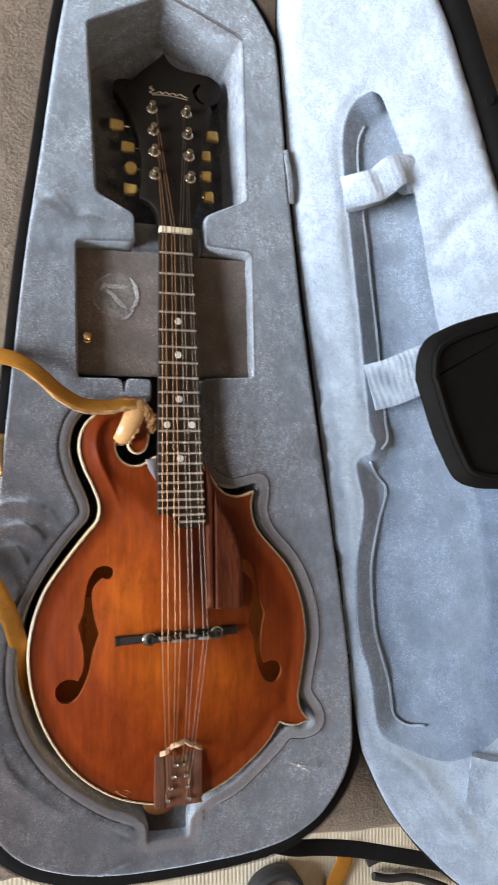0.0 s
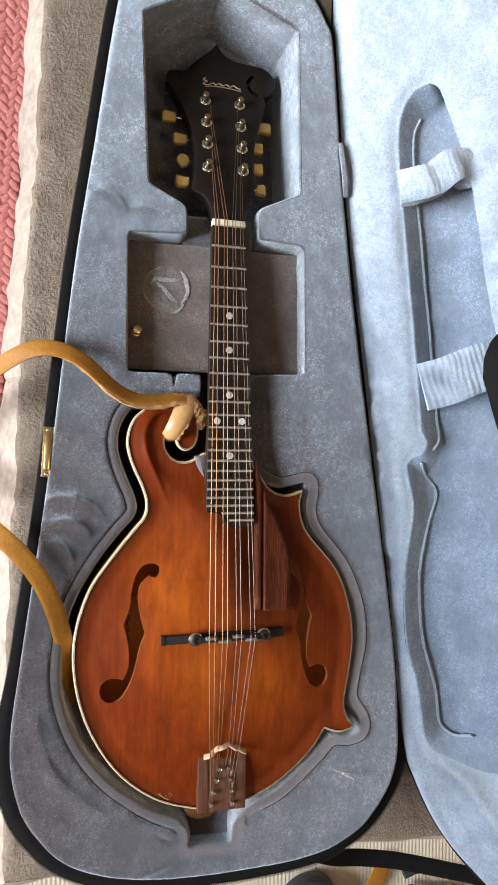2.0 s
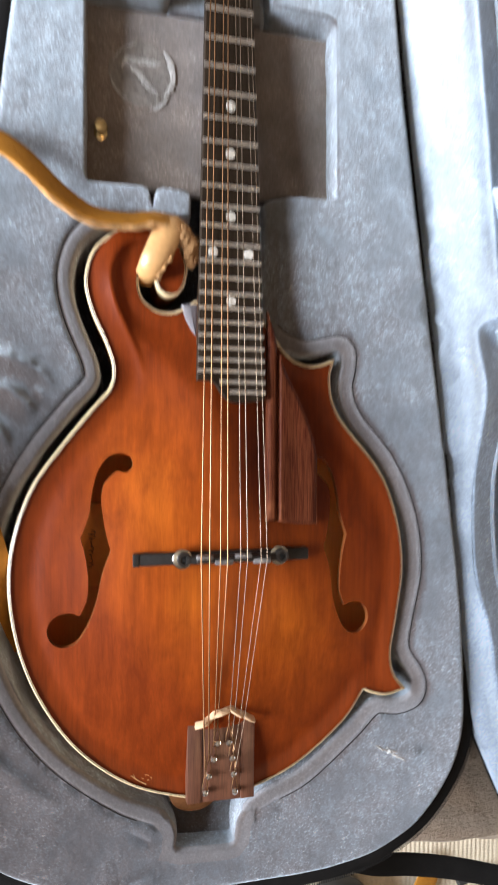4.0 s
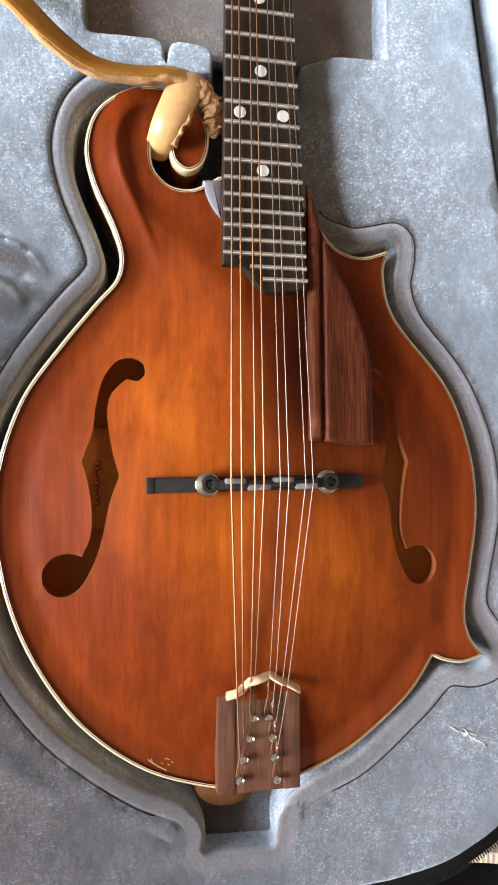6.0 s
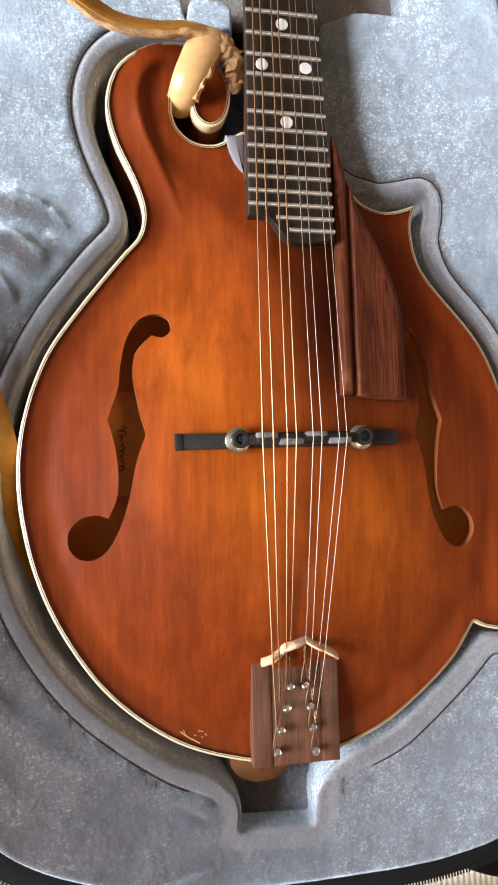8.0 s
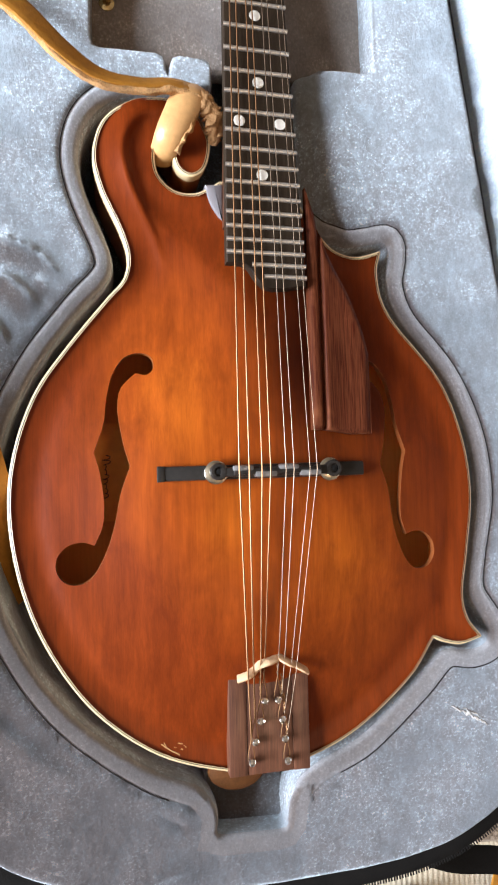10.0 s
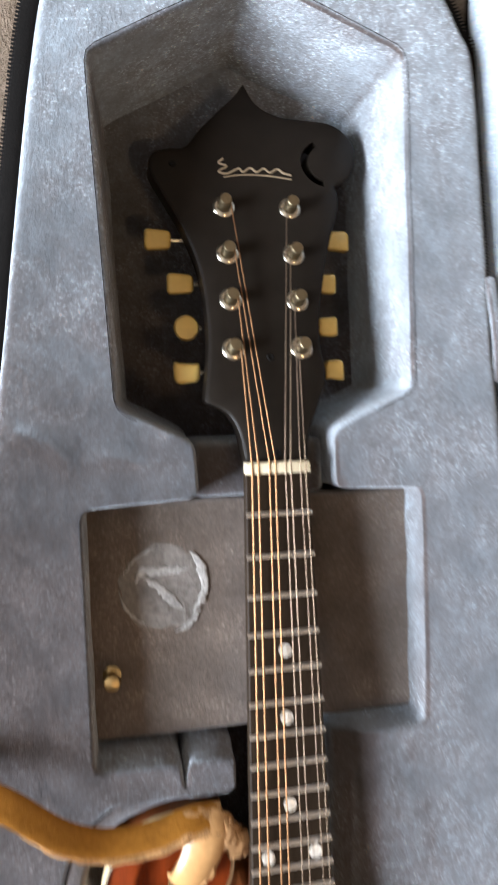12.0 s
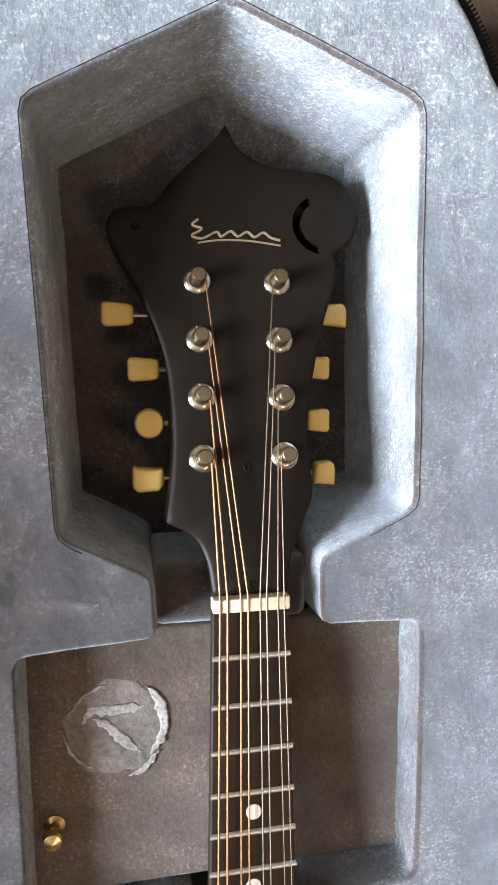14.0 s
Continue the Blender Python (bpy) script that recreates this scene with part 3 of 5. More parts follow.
# each crease: its line, its height, and its width on either side
CREASES = (([(-150, -45), (-149, -71), (-139, -98), (-125, -116), (-108, -132), (-92, -142)], 0.0019, 0.0027, 0.0075), ([(-137, -48), (-135, -68), (-132, -87), (-123, -100), (-110, -104)], 0.0019, 0.0027, 0.0065),
           ([(-121, -114), (-110, -116), (-97, -115)], 0.0012, 0.0027, 0.0040), ([(-76, -196), (-58, -193), (-40, -189)], 0.0009, 0.0022, 0.0030),
           ([(-152, 114), (-130, 118), (-109, 110), (-96, 92)], 0.0023, 0.0027, 0.0080), ([(-149, 96), (-127, 99), (-111, 86), (-100, 68)], 0.0023, 0.0027, 0.0075), ([(-149, 80), (-134, 81), (-125, 66), (-117, 50)], 0.0019, 0.0027, 0.0065),
           ([(-112, 100), (-104, 92), (-98, 82)], 0.0016, 0.0024, 0.0045), ([(-138, 60), (-128, 52), (-122, 40)], 0.0015, 0.0024, 0.0045), ([(-66, -150), (-47, -157), (-36, -166), (-27, -176)], 0.0025, 0.0041, 0.0050), ([(-74, -150), (-52, -164), (-40, -174), (-30, -181)], -0.0016, 0.0030, 0.0022),
           ([(-112, 372), (-96, 366), (-84, 352)], 0.0014, 0.0027, 0.0055), ([(-86, 356), (-68, 360), (-52, 350)], 0.0012, 0.0024, 0.0050), ([(112, -128), (124, -134), (134, -132)], 0.0014, 0.0024, 0.0040))


def crease_points():
    out = []
    for run, h, w1, w2 in CREASES:
        line = np.array(cr(run, 6)) * MM
        t = np.gradient(line, axis=0)
        t /= np.linalg.norm(t, axis=1)[:, None]
        out += [line + d * np.stack([-t[:, 1], t[:, 0]], 1) for d in (-0.0065, -0.0045, -0.0025, -0.0010, 0, 0.0010, 0.0020, 0.0034)]
    P = np.vstack(out)
    return P[gap(HOLE, P) > 0.0155]


def foam_height(Q):
    d, e = gap(HOLE, Q), gap(FOAM, Q)
    r = lip(Q)
    z = np.full(len(Q), ZC)
    body = (r > 0.005)
    k = np.where(body, 0.003, r)
    z -= k * (1 - np.sqrt(np.clip(1 - (1 - np.clip(d / k, 0, 1)) ** 2, 0, 1)))
    z -= np.where(body, 0.0026 * (1 - np.clip(d / 0.0088, 0, 1)), 0)
    z -= 0.004 * (1 - np.sqrt(np.clip(1 - (1 - np.clip(e / 0.004, 0, 1)) ** 2, 0, 1)))
    seam = np.where(Q[:, 1] < 0.205, 0.0088, 0.0028)
    z -= np.where(body, 0.0016, 0.0) * np.exp(-((d - seam) / 0.0011) ** 2)
    # the block beside the neck is domed and has its own curved seam
    bar = (Q[:, 0] > 0.02) & (Q[:, 0] < 0.085) & (Q[:, 1] > 0.13) & (Q[:, 1] < 0.2235)
    z -= np.where(bar, 0.009 * (1 - smooth01((Q[:, 0] - 0.026) / 0.022)), 0)
    line = 0.058 + 0.015 * np.sin(np.clip((0.222 - Q[:, 1]) / 0.085, 0, 1) * 1.57)
    z -= np.where(bar, 0.0014 * np.exp(-((Q[:, 0] - line) / 0.0011) ** 2), 0)
    # brushed creases beside the waist and below the lower bout, and the puckered fold at the tail
    ragged = np.clip(0.9 + waves(Q, 0.022, 0.8, 31.0), 0.3, 1.4)
    for run, h, w1, w2 in CREASES:
        line = np.array(cr(run, 6)) * MM
        away = np.linalg.norm(Q[:, None, :] - line[None], axis=2)
        k = away.argmin(1)
        along = np.gradient(line, axis=0)[k]
        rel = Q - line[k]
        left = along[:, 0] * rel[:, 1] - along[:, 1] * rel[:, 0] > 0
        ends = np.sin(np.clip(k / (len(line) - 1), 0, 1) * math.pi) ** 0.6
        z += 1.45 * h * np.exp(-(away[np.arange(len(Q)), k] / np.where(left, w1, w2)) ** 2) * ends * smooth01((d - 0.0125) / 0.009) * ragged
    return z + waves(Q, 0.05, 0.0011, 2.0) + waves(Q, 0.018, 0.0006, 5.0)


case = thing("instrument_case", "open black instrument case with blue-grey velour lining", "instrument case")
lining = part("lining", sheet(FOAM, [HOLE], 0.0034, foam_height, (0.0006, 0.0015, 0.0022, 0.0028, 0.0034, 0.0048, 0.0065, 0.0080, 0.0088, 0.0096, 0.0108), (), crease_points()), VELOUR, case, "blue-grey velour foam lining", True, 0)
base = foam_height(HOLE)
# the strip between seam and cavity is worn smooth
lining.data.materials.append(VELOUR_LIP)
middle = np.array([tuple(f.center)[:2] for f in lining.data.polygons])
strip = (gap(HOLE, middle) < 0.00895) & (middle[:, 1] < 0.204) & ~((middle[:, 0] > 0) & (middle[:, 1] > 0.145))
for f, smooth_pile in zip(lining.data.polygons, strip):
    f.material_index = int(smooth_pile)

# dark line laid in the seam round the body, for the crease's shade
seam_line = offset(HOLE, 0.0088)
keep = (gap(HOLE, seam_line) > 0.0086) & (seam_line[:, 1] < 0.204) & ~((np.abs(seam_line[:, 0] + 0.006) < 0.043) & (seam_line[:, 1] < -0.15)) & ~((seam_line[:, 0] > 0) & (seam_line[:, 0] < 0.034) & (seam_line[:, 1] > 0.12)) & ~((seam_line[:, 0] > 0) & (seam_line[:, 1] > 0.145))
runs, run = [], []
for q, h, k in zip(seam_line, foam_height(seam_line), keep):
    if k and (not run or math.dist(run[-1][:2], q) < 0.012):
        run.append((q[0], q[1], h + 0.0006))
    else:
        runs.append(run)
        run = [(q[0], q[1], h + 0.0006)] if k else []
for run in runs + [run]:
    if len(run) > 8:
        part("seam", tube(run, 0.00030, 6), SEAM, lining, "seam in the velour, drawn as a dark line", True, 0)


# fine seam round the rim of the head cavity
head_seam = offset(HOLE, 0.0018)
head_seam = head_seam[(gap(HOLE, head_seam) > 0.0016) & (head_seam[:, 1] > 0.374)]
head_seam = np.roll(head_seam, -1 - int(np.argmax(np.linalg.norm(np.diff(np.vstack([head_seam, head_seam[:1]]), axis=0), axis=1))), axis=0)
part("seam", tube([(x, y, h) for (x, y), h in zip(head_seam, foam_height(head_seam))], 0.00016, 6), SEAM, lining, "seam in the velour, drawn as a dark line", True, 0)


def wall_rings(levels):
    # the walls lean in towards the floor round the head
    out = []
    for drop, d in levels:
        z = base if drop == 0 else np.minimum(base - 0.0005, ZC - drop + waves(HOLE, 0.03, 0.0012, drop * 100))
        lean = drop / 0.07 * 0.0012 * smooth01((HOLE[:, 1] - 0.362) / 0.012)
        out.append(up(offset(HOLE, d - lean + waves(HOLE, 0.024, 0.0012, drop * 60) * min(1, drop / 0.012)), z))
    return out


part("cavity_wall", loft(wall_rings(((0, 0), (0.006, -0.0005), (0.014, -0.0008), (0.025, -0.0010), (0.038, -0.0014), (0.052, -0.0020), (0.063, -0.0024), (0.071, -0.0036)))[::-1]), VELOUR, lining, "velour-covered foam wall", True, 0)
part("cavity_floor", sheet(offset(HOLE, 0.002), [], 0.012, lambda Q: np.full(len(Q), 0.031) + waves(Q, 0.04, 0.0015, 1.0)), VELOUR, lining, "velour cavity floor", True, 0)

# neck rest and the accessory compartment
part("neck_rest", block(-0.0355, 0.0275, 0.3368, 0.3635, 0.035, 0.0815, 0.004, 3), VELOUR, case, "velour neck rest block")
panel = part("compartment_lid", block(-0.0875, 0.0745, 0.2255, 0.3365, 0.070, 0.0815, 0.0025, 3), VELOUR_PANEL, case, "grey-brown velour compartment lid with a worn round mark")
knob = add(moved(lathe([(0.0001, 0), (0.0042, 0), (0.0042, 0.0008), (0.0022, 0.0016), (0.0018, 0.005), (0.0034, 0.0062), (0.0042, 0.0085), (0.0034, 0.0108), (0.0001, 0.0118)], 18), pose(-0.0755, 0.2575, 0.0813)), ([], []))
part("pull_knob", knob, BRASS, panel, "small brass pull knob")


MARK_C = np.array((-0.0505, 0.2965))
DISC = np.array([MARK_C + np.array((math.cos(a), math.sin(a))) * (0.0200 + 0.0008 * math.sin(5 * a) + 0.0006 * math.sin(11 * a + 1)) for a in np.linspace(0, 2 * math.pi, 60, endpoint=False)])
mark = part("worn_mark", sheet(DISC, [], 0.0012, lambda Q: 0.08165 + waves(Q, 0.004, 0.00045, 3.0) + 0.0003 * smooth01(gap(DISC, Q) / 0.002)), CHALK_DULL, panel, "worn round mark in the nap", True, 0)


def smear(run, width, seed, level=None):
    """A flattened streak of pale raised nap."""
    P = [np.array(p) * MM for p in cr(run, 8)]
    n = len(P)
    w = [width * (0.55 + 0.6 * abs(noise.noise((i * 0.35, seed, 0)))) * min(1, 4 * i / n + 0.15, 4 * (n - 1 - i) / n + 0.15) for i in range(n)]
    V, F = ribbon([(p[0], p[1], level(p) if level else 0.0820) for p in P], w, 0.0007, 0, 8)
    return [tuple(np.array(v) + 0.0011 * np.array(noise.noise_vector((v[0] * 520, v[1] * 520, seed))) * (1, 1, 0.2)) for v in V], F


for k, (run, width) in enumerate(([[(-38, 313), (-33.5, 306), (-31.5, 298), (-33, 290), (-37, 284)], 0.0058], [[(-46, 275.5), (-41, 277), (-36.5, 281), (-34, 285)], 0.0036], [[(-64, 300), (-60, 304.5), (-52, 304), (-44, 304.5), (-39, 305)], 0.0060],
                                  [[(-60, 302), (-53, 297), (-47, 290), (-41, 285)], 0.0058], [[(-71, 298), (-69.5, 290), (-64, 283), (-58, 279)], 0.0018], [[(-69, 303), (-63, 311), (-54, 315.5)], 0.0012])):
    part("nap_streak", smear(run, width, k), CHALK, mark, "pale streak of raised nap", True, 0)

def on_foam(p):
    return float(foam_height(np.array([p[:2]]))[0]) + 0.0001


for k, (run, width) in enumerate(([[(102, -126.5), (108, -129.5), (113, -132), (119, -135.5), (124, -138.5)], 0.0020], [[(108, -128), (114, -130.5), (120, -134)], 0.0012])):
    part("nap_streak", smear(run, width, 20 + k, on_foam), CHALK, lining, "pale streak of raised nap", True, 0)

rest = block(-0.029, 0.0125, -0.1800, -0.148, 0.033, 0.0905, 0.003, 2)
rest = [(x, y, z - (0.40 * (y + 0.178) + 0.0055 if z > 0.06 else 0)) for x, y, z in rest[0]], rest[1]
part("tail_rest", rest, VELOUR, case, "velour tail rest sloping down to the body")

# black shell with a flat zip tape round it, narrow along the hinge
SHELL = FOAM
hinge = smooth01((FOAM[:, 0] - 0.075) / 0.03) * smooth01((FOAM[:, 1] + 0.12) / 0.06) * (1 - smooth01((FOAM[:, 1] - 0.50) / 0.05))
TAPE = 0.0135 - 0.0050 * smooth01((FOAM[:, 1] + 0.12) / 0.12)
TAPE = TAPE + (0.0050 - TAPE) * hinge
rings = [up(offset(SHELL, d), z) for d, z in ((TAPE * 0 - 0.004, 0.002), (TAPE * 0.3, 0.004), (TAPE - 0.003, 0.014), (TAPE - 0.0012, 0.05), (TAPE - 0.0004, 0.084), (TAPE, 0.0895),
                                              (TAPE * 0.85, 0.0915), (TAPE * 0.4, 0.0925), (TAPE * 0 + 0.0006, 0.0920), (TAPE * 0 - 0.001, 0.089))]
shell = part("shell", loft(rings, True, (True, False)), NYLON, case, "black nylon-covered shell")


def zip_teeth(P, d, z):
    Q = offset(P, d)
    L = np.concatenate([[0], np.cumsum(np.linalg.norm(np.diff(np.vstack([Q, Q[:1]]), axis=0), axis=1))])
    R = np.vstack([Q, Q[:1]])
    V, F = [], []
    s = 0.0
    while s < L[-1]:
        i = min(np.searchsorted(L, s, "right") - 1, len(Q) - 1)
        u = (s - L[i]) / max(1e-9, L[i + 1] - L[i])
        p = R[i] + (R[i + 1] - R[i]) * u
        t = (R[i + 1] - R[i]) / (np.linalg.norm(R[i + 1] - R[i]) + 1e-9)
        n = np.array([t[1], -t[0]])
        k = len(V)
        for dz in (0, 0.0005):
            for a, b in ((-1, -1), (1, -1), (1, 1), (-1, 1)):
                q = p + t * a * 0.0004 + n * b * 0.0013
                V.append((q[0], q[1], z + dz))
        F += [(k + 4, k + 5, k + 6, k + 7), (k, k + 1, k + 5, k + 4), (k + 1, k + 2, k + 6, k + 5), (k + 2, k + 3, k + 7, k + 6), (k + 3, k, k + 4, k + 7)]
        s += 0.0016
    return V, F


tagged(part("zip_teeth", zip_teeth(FOAM, TAPE - 0.0006, 0.0908), ZIP, case, "black zip teeth", False), kind="stuff")

# brass latch on the rim
LATCH = pose(-0.1462, 0.1535, 0.0945, 0, 0, -2)
latch = part("latch", moved(add(block(-0.0042, 0.0042, -0.0205, 0.0205, 0, 0.0022, 0.0008), block(-0.0024, 0.0030, -0.0150, 0.0150, 0.002, 0.0050, 0.0014)), LATCH), BRASS, case, "small brass rim latch")
for dy in (-0.0180, 0.0180):
    part("rivet", moved(lathe([(0.0001, 0), (0.0017, 0), (0.0013, 0.0009), (0.0001, 0.0012)], 12), LATCH @ pose(0, dy, 0.0022)), NICKEL, latch)

# ---- open lid, laid over beside the case on its hinge ----
# built flat on the hinge line (u away from the case, v along the hinge), then tipped up a little
LID_POSE = Matrix.Translation((0.0985, 0.5, 0.098)) @ Matrix(((0.97156, -0.11588, -0.20651, 0), (0.11335, 0.99326, -0.02409, 0), (0.20791, 0, 0.97815, 0), (0, 0, 0, 1)))
LID = closed(cr([(4, 30), (-1, -114), (2, -265), (2, -477), (3, -608), (13, -658), (31, -706), (62, -756), (99, -794), (147, -811), (197, -797), (235, -748), (249, -684), (250, -574), (234, -306), (198, -80), (165, 71), (141, 114), (102, 151), (57, 158), (29, 140), (13, 100), (6, 60), (4, 30)], 10))
RECESS = closed(cr([(86, -14), (69, -22), (56, -43), (51, -71), (50, -126), (49, -239), (47, -332)], 8),
                cr([(47, -332), (51, -342), (46, -352), (35, -356), (30, -365), (33, -398), (27, -426), (17, -470), (14, -523), (20, -562), (21, -593), (25, -620), (48, -638), (87, -656), (124, -648), (154, -618), (176, -543), (180, -458), (171, -382), (148, -317), (131, -272), (124, -230)], 7),
                straight([(124, -230), (116, -97), (98, -29)]), cr([(98, -29), (94, -19), (86, -14)], 4))


# the recess is overhung by the lining along its far edge, so its floor runs on underneath
SLOPES = np.array(cr([(86, -14), (69, -22), (56, -43), (51, -71), (50, -126), (49, -239), (47, -332)], 8)
                  + cr([(47, -332), (51, -342), (46, -352), (35, -356), (30, -365), (33, -398), (27, -426), (17, -470), (14, -523), (20, -562), (21, -593), (25, -620), (48, -638), (87, -656), (124, -648), (154, -618), (176, -543), (180, -458), (171, -382), (148, -317)], 7)) * MM
UNDER_FLAP = closed(cr([(96, -8), (86, -14), (69, -22), (56, -43), (51, -71), (50, -126), (49, -239), (47, -332)], 8),
                    cr([(47, -332), (51, -342), (46, -352), (35, -356), (30, -365), (33, -398), (27, -426), (17, -470), (14, -523), (20, -562), (21, -593), (25, -620), (48, -638), (87, -656), (124, -648), (154, -618), (176, -543), (180, -458), (171, -382), (148, -317)], 7),
                    straight([(148, -317), (160, -230), (154, -97), (146, 0), (118, 12), (96, -8)]))


def unevenness(Q):
    return waves(Q, 0.055, 0.0026, 12.0) + waves(Q, 0.02, 0.0010, 15.0)


VALLEY = ([(26, -640), (33, -663), (49, -697), (60, -726), (72, -755), (88, -780)], -0.0080, 0.013)
FOLD = ([(34, -640), (53, -662), (77, -701), (101, -741), (124, -772)], 0.0070, 0.013)


CREASE_A = ([(128, -174), (135, -167), (155, -148), (185, -128), (196, -122)], -0.0030, 0.005)
CREASE_B = ([(140, -200), (145, -196), (166, -183), (186, -189)], -0.0022, 0.005)


def lid_height(Q):
    d, e = gap(RECESS, Q), gap(LID, Q)
    z = 0.002 - 0.0025 * (1 - smooth01(d / 0.012))
    z -= 0.014 * (1 - np.sqrt(np.clip(1 - (1 - np.clip(e / 0.020, 0, 1)) ** 2, 0, 1)))
    # a slack valley and a raised fold run from the scoop down to the lower end
    for run, h, w in (VALLEY, FOLD, CREASE_A, CREASE_B):
        line = np.array(cr(run, 8)) * MM
        away = np.linalg.norm(Q[:, None, :] - line[None], axis=2)
        k = away.argmin(1)
        z += h * np.exp(-(away[np.arange(len(Q)), k] / w) ** 2) * np.sin(np.clip(k / (len(line) - 1), 0.04, 0.96) * math.pi) ** 0.5 * smooth01(d / 0.008)
    return z + unevenness(Q)


def recess_height(Q):
    d = np.min(np.linalg.norm(Q[:, None, :] - SLOPES[None], axis=2), axis=1)
    steep = 0.024
    deep = 0.018 * (0.22 + 0.78 * smooth01((Q[:, 1] + 0.660 - 0.15 * (Q[:, 0] - 0.05)) / 0.075))
    return -0.0005 - deep * (0.2 * smooth01(d / steep) + 0.8 * np.clip((d - 0.001) / (steep - 0.002), 0, 1)) + unevenness(Q)


def tipped(geo):
    return moved(geo, LID_POSE)


def to_ground(P, z):
    """The lid's shell from its rim down to just above the slab."""
    return [(p.x, p.y, max(0.004, z)) for p in (LID_POSE @ Vector((x, y, -0.03)) for x, y in P)]


rim = [tuple(LID_POSE @ Vector((x, y, h))) for (x, y), h in zip(offset(LID, 0.0012), np.full(len(LID), -0.014))]
rim_in = [tuple(LID_POSE @ Vector((x, y, -0.0125))) for x, y in offset(LID, -0.001)]
rim_low = [tuple(LID_POSE @ Vector((x, y, -0.03))) for x, y in offset(LID, -0.006)]
lid = part("lid", loft([to_ground(offset(LID, -0.05), 0.004), to_ground(offset(LID, -0.045), 0.010), rim_low, rim, rim_in], True, (True, False)), NYLON, case, "black lid lying open beside the case")
part("lid_lining", tipped(sheet(LID, [RECESS], 0.0060, lid_height, (0.001, 0.0025, 0.005, 0.009))), VELOUR_LIT, lid, "blue-grey velour lid lining, lightened as if lit", True, 0)
part("recess_lining", tipped(sheet(UNDER_FLAP, [], 0.0050, recess_height, (0.001, 0.0025, 0.005, 0.009, 0.014, 0.0185, 0.0205))), VELOUR_SHADED, lid, "velour lining of the lid recess, darkened as if shaded", True, 0)
edge_z = lid_height(RECESS)
part("flap_edge", tipped(loft([up(RECESS, edge_z), up(offset(RECESS, 0.0012), edge_z - 0.0015), up(offset(RECESS, 0.0030), edge_z - 0.0045)])), VELOUR_LIT, lid, "rounded edge of the lining", True, 0)
for run in ([(80, -40), (71, -58), (68, -95), (69, -133), (69, -237), (68, -323), (67, -342), (59, -350)], [(46, -361), (54, -376), (61, -393), (48, -427), (37, -464), (34, -524), (42, -578), (42, -606), (52, -618), (72, -623)]):
    Q = np.array(cr(run, 6)) * MM
    z = recess_height(Q)
    part("piping", tipped(tube([(x, y, h + 0.0014) for (x, y), h in zip(Q, z)], 0.0013, 8)), VELOUR_LIT, lid, "raised seam piping", True, 0)


def pad(path, width, thick, name, label, rib=0.00035):
    P = [np.array(p, float) for p in path]
    P = np.array(cr(P, 18)) * MM
    geo = ribbon([tuple(p) for p in P], width, thick, 0, 12, 0, 0.22)
    V = [tuple(np.array(v) + np.array((0, 0, rib * math.sin(v[0] * 1100 + v[1] * 200 + 3 * noise.noise((v[0] * 40, v[1] * 50, 2))) + 0.002 * noise.noise((v[0] * 60, v[1] * 60, 1))))) for v in geo[0]]
    part(name, tipped((V, geo[1])), VELOUR_LIT, lid, label, True, 50)


pad([(47, -110, 4), (64, -109, 8), (79, -105, 5), (93, -96, 5), (105, -92, 0), (118, -96, -9)], 0.030, 0.016, "foam_pad", "creased velour-covered foam pad", 0.00015)
pad([(53, -291, -3), (72, -288, 1), (90, -283, 1), (110, -278, -3), (128, -277, -9)], 0.044, 0.016, "foam_pad", "ribbed velour-covered foam pad")
pad([(104, -676, 1), (116, -679, 7), (140, -686, 8), (168, -694, 3)], 0.054, 0.022, "foam_pad", "velour-covered foam pad")

# zip gusset along the lid's free edge
E = np.array(cr([(155, 95), (165, 71), (180, 1), (198, -80), (216, -190), (234, -306), (243, -400)], 8)) * MM
T = np.gradient(E, axis=0)
N = np.stack([-T[:, 1], T[:, 0]], 1)
N /= np.linalg.norm(N, axis=1)[:, None]
gus = part("zip_gusset", tipped(loft([up(E + N * d, z) for d, z in ((-0.001, -0.013), (0.004, -0.007), (0.014, -0.004), (0.026, -0.007), (0.031, -0.018), (0.031, -0.06), (0.028, -0.08))], False)), NYLON, lid, "black zip gusset")
part("snap", tipped(moved(lathe([(0.0001, 0), (0.005, 0), (0.0042, 0.001), (0.0025, 0.0008), (0.0001, 0.0012)], 16), pose(0.202, -0.03, -0.004))), NYLON, lid)

part("hinge_tab", ribbon([(0.1035, 0.436, 0.0990), (0.1055, 0.420, 0.1010), (0.1075, 0.404, 0.1010), (0.1095, 0.388, 0.0985)], 0.0045, 0.004, 8), VELOUR, lid, "velour hinge tab", True, 50)

# webbing stay between case and lid
stay = ribbon([tuple(np.array(p) * MM) for p in cr([(84, -204, 86), (116, -223, 72), (150, -235, 61), (190, -246, 58), (240, -261, 60), (293, -277, 64), (330, -288, 72)], 6)], 0.0155, 0.002, [8] * 37)
part("lid_stay", stay, NYLON, case, "black webbing lid stay")

# ---- black padded stool edge reaching over the lid ----
stool = thing("padded_stool", "black padded stool with piped edge beside the lid", "stool")
PAD = closed(cr([(127, 205), (128, 220), (134, 231), (145, 238), (165, 246), (200, 255), (300, 272), (420, 280), (520, 270), (560, 200), (520, 128), (400, 116), (300, 122), (200, 130), (172, 132), (156, 138), (147, 152), (138, 172), (127, 205)], 8))
rings = [up(offset(PAD, d), z) for d, z in ((-0.05, 0.2575), (-0.024, 0.259), (-0.013, 0.265), (-0.005, 0.274), (0.0, 0.283), (-0.002, 0.289), (-0.006, 0.292), (-0.012, 0.2915))]
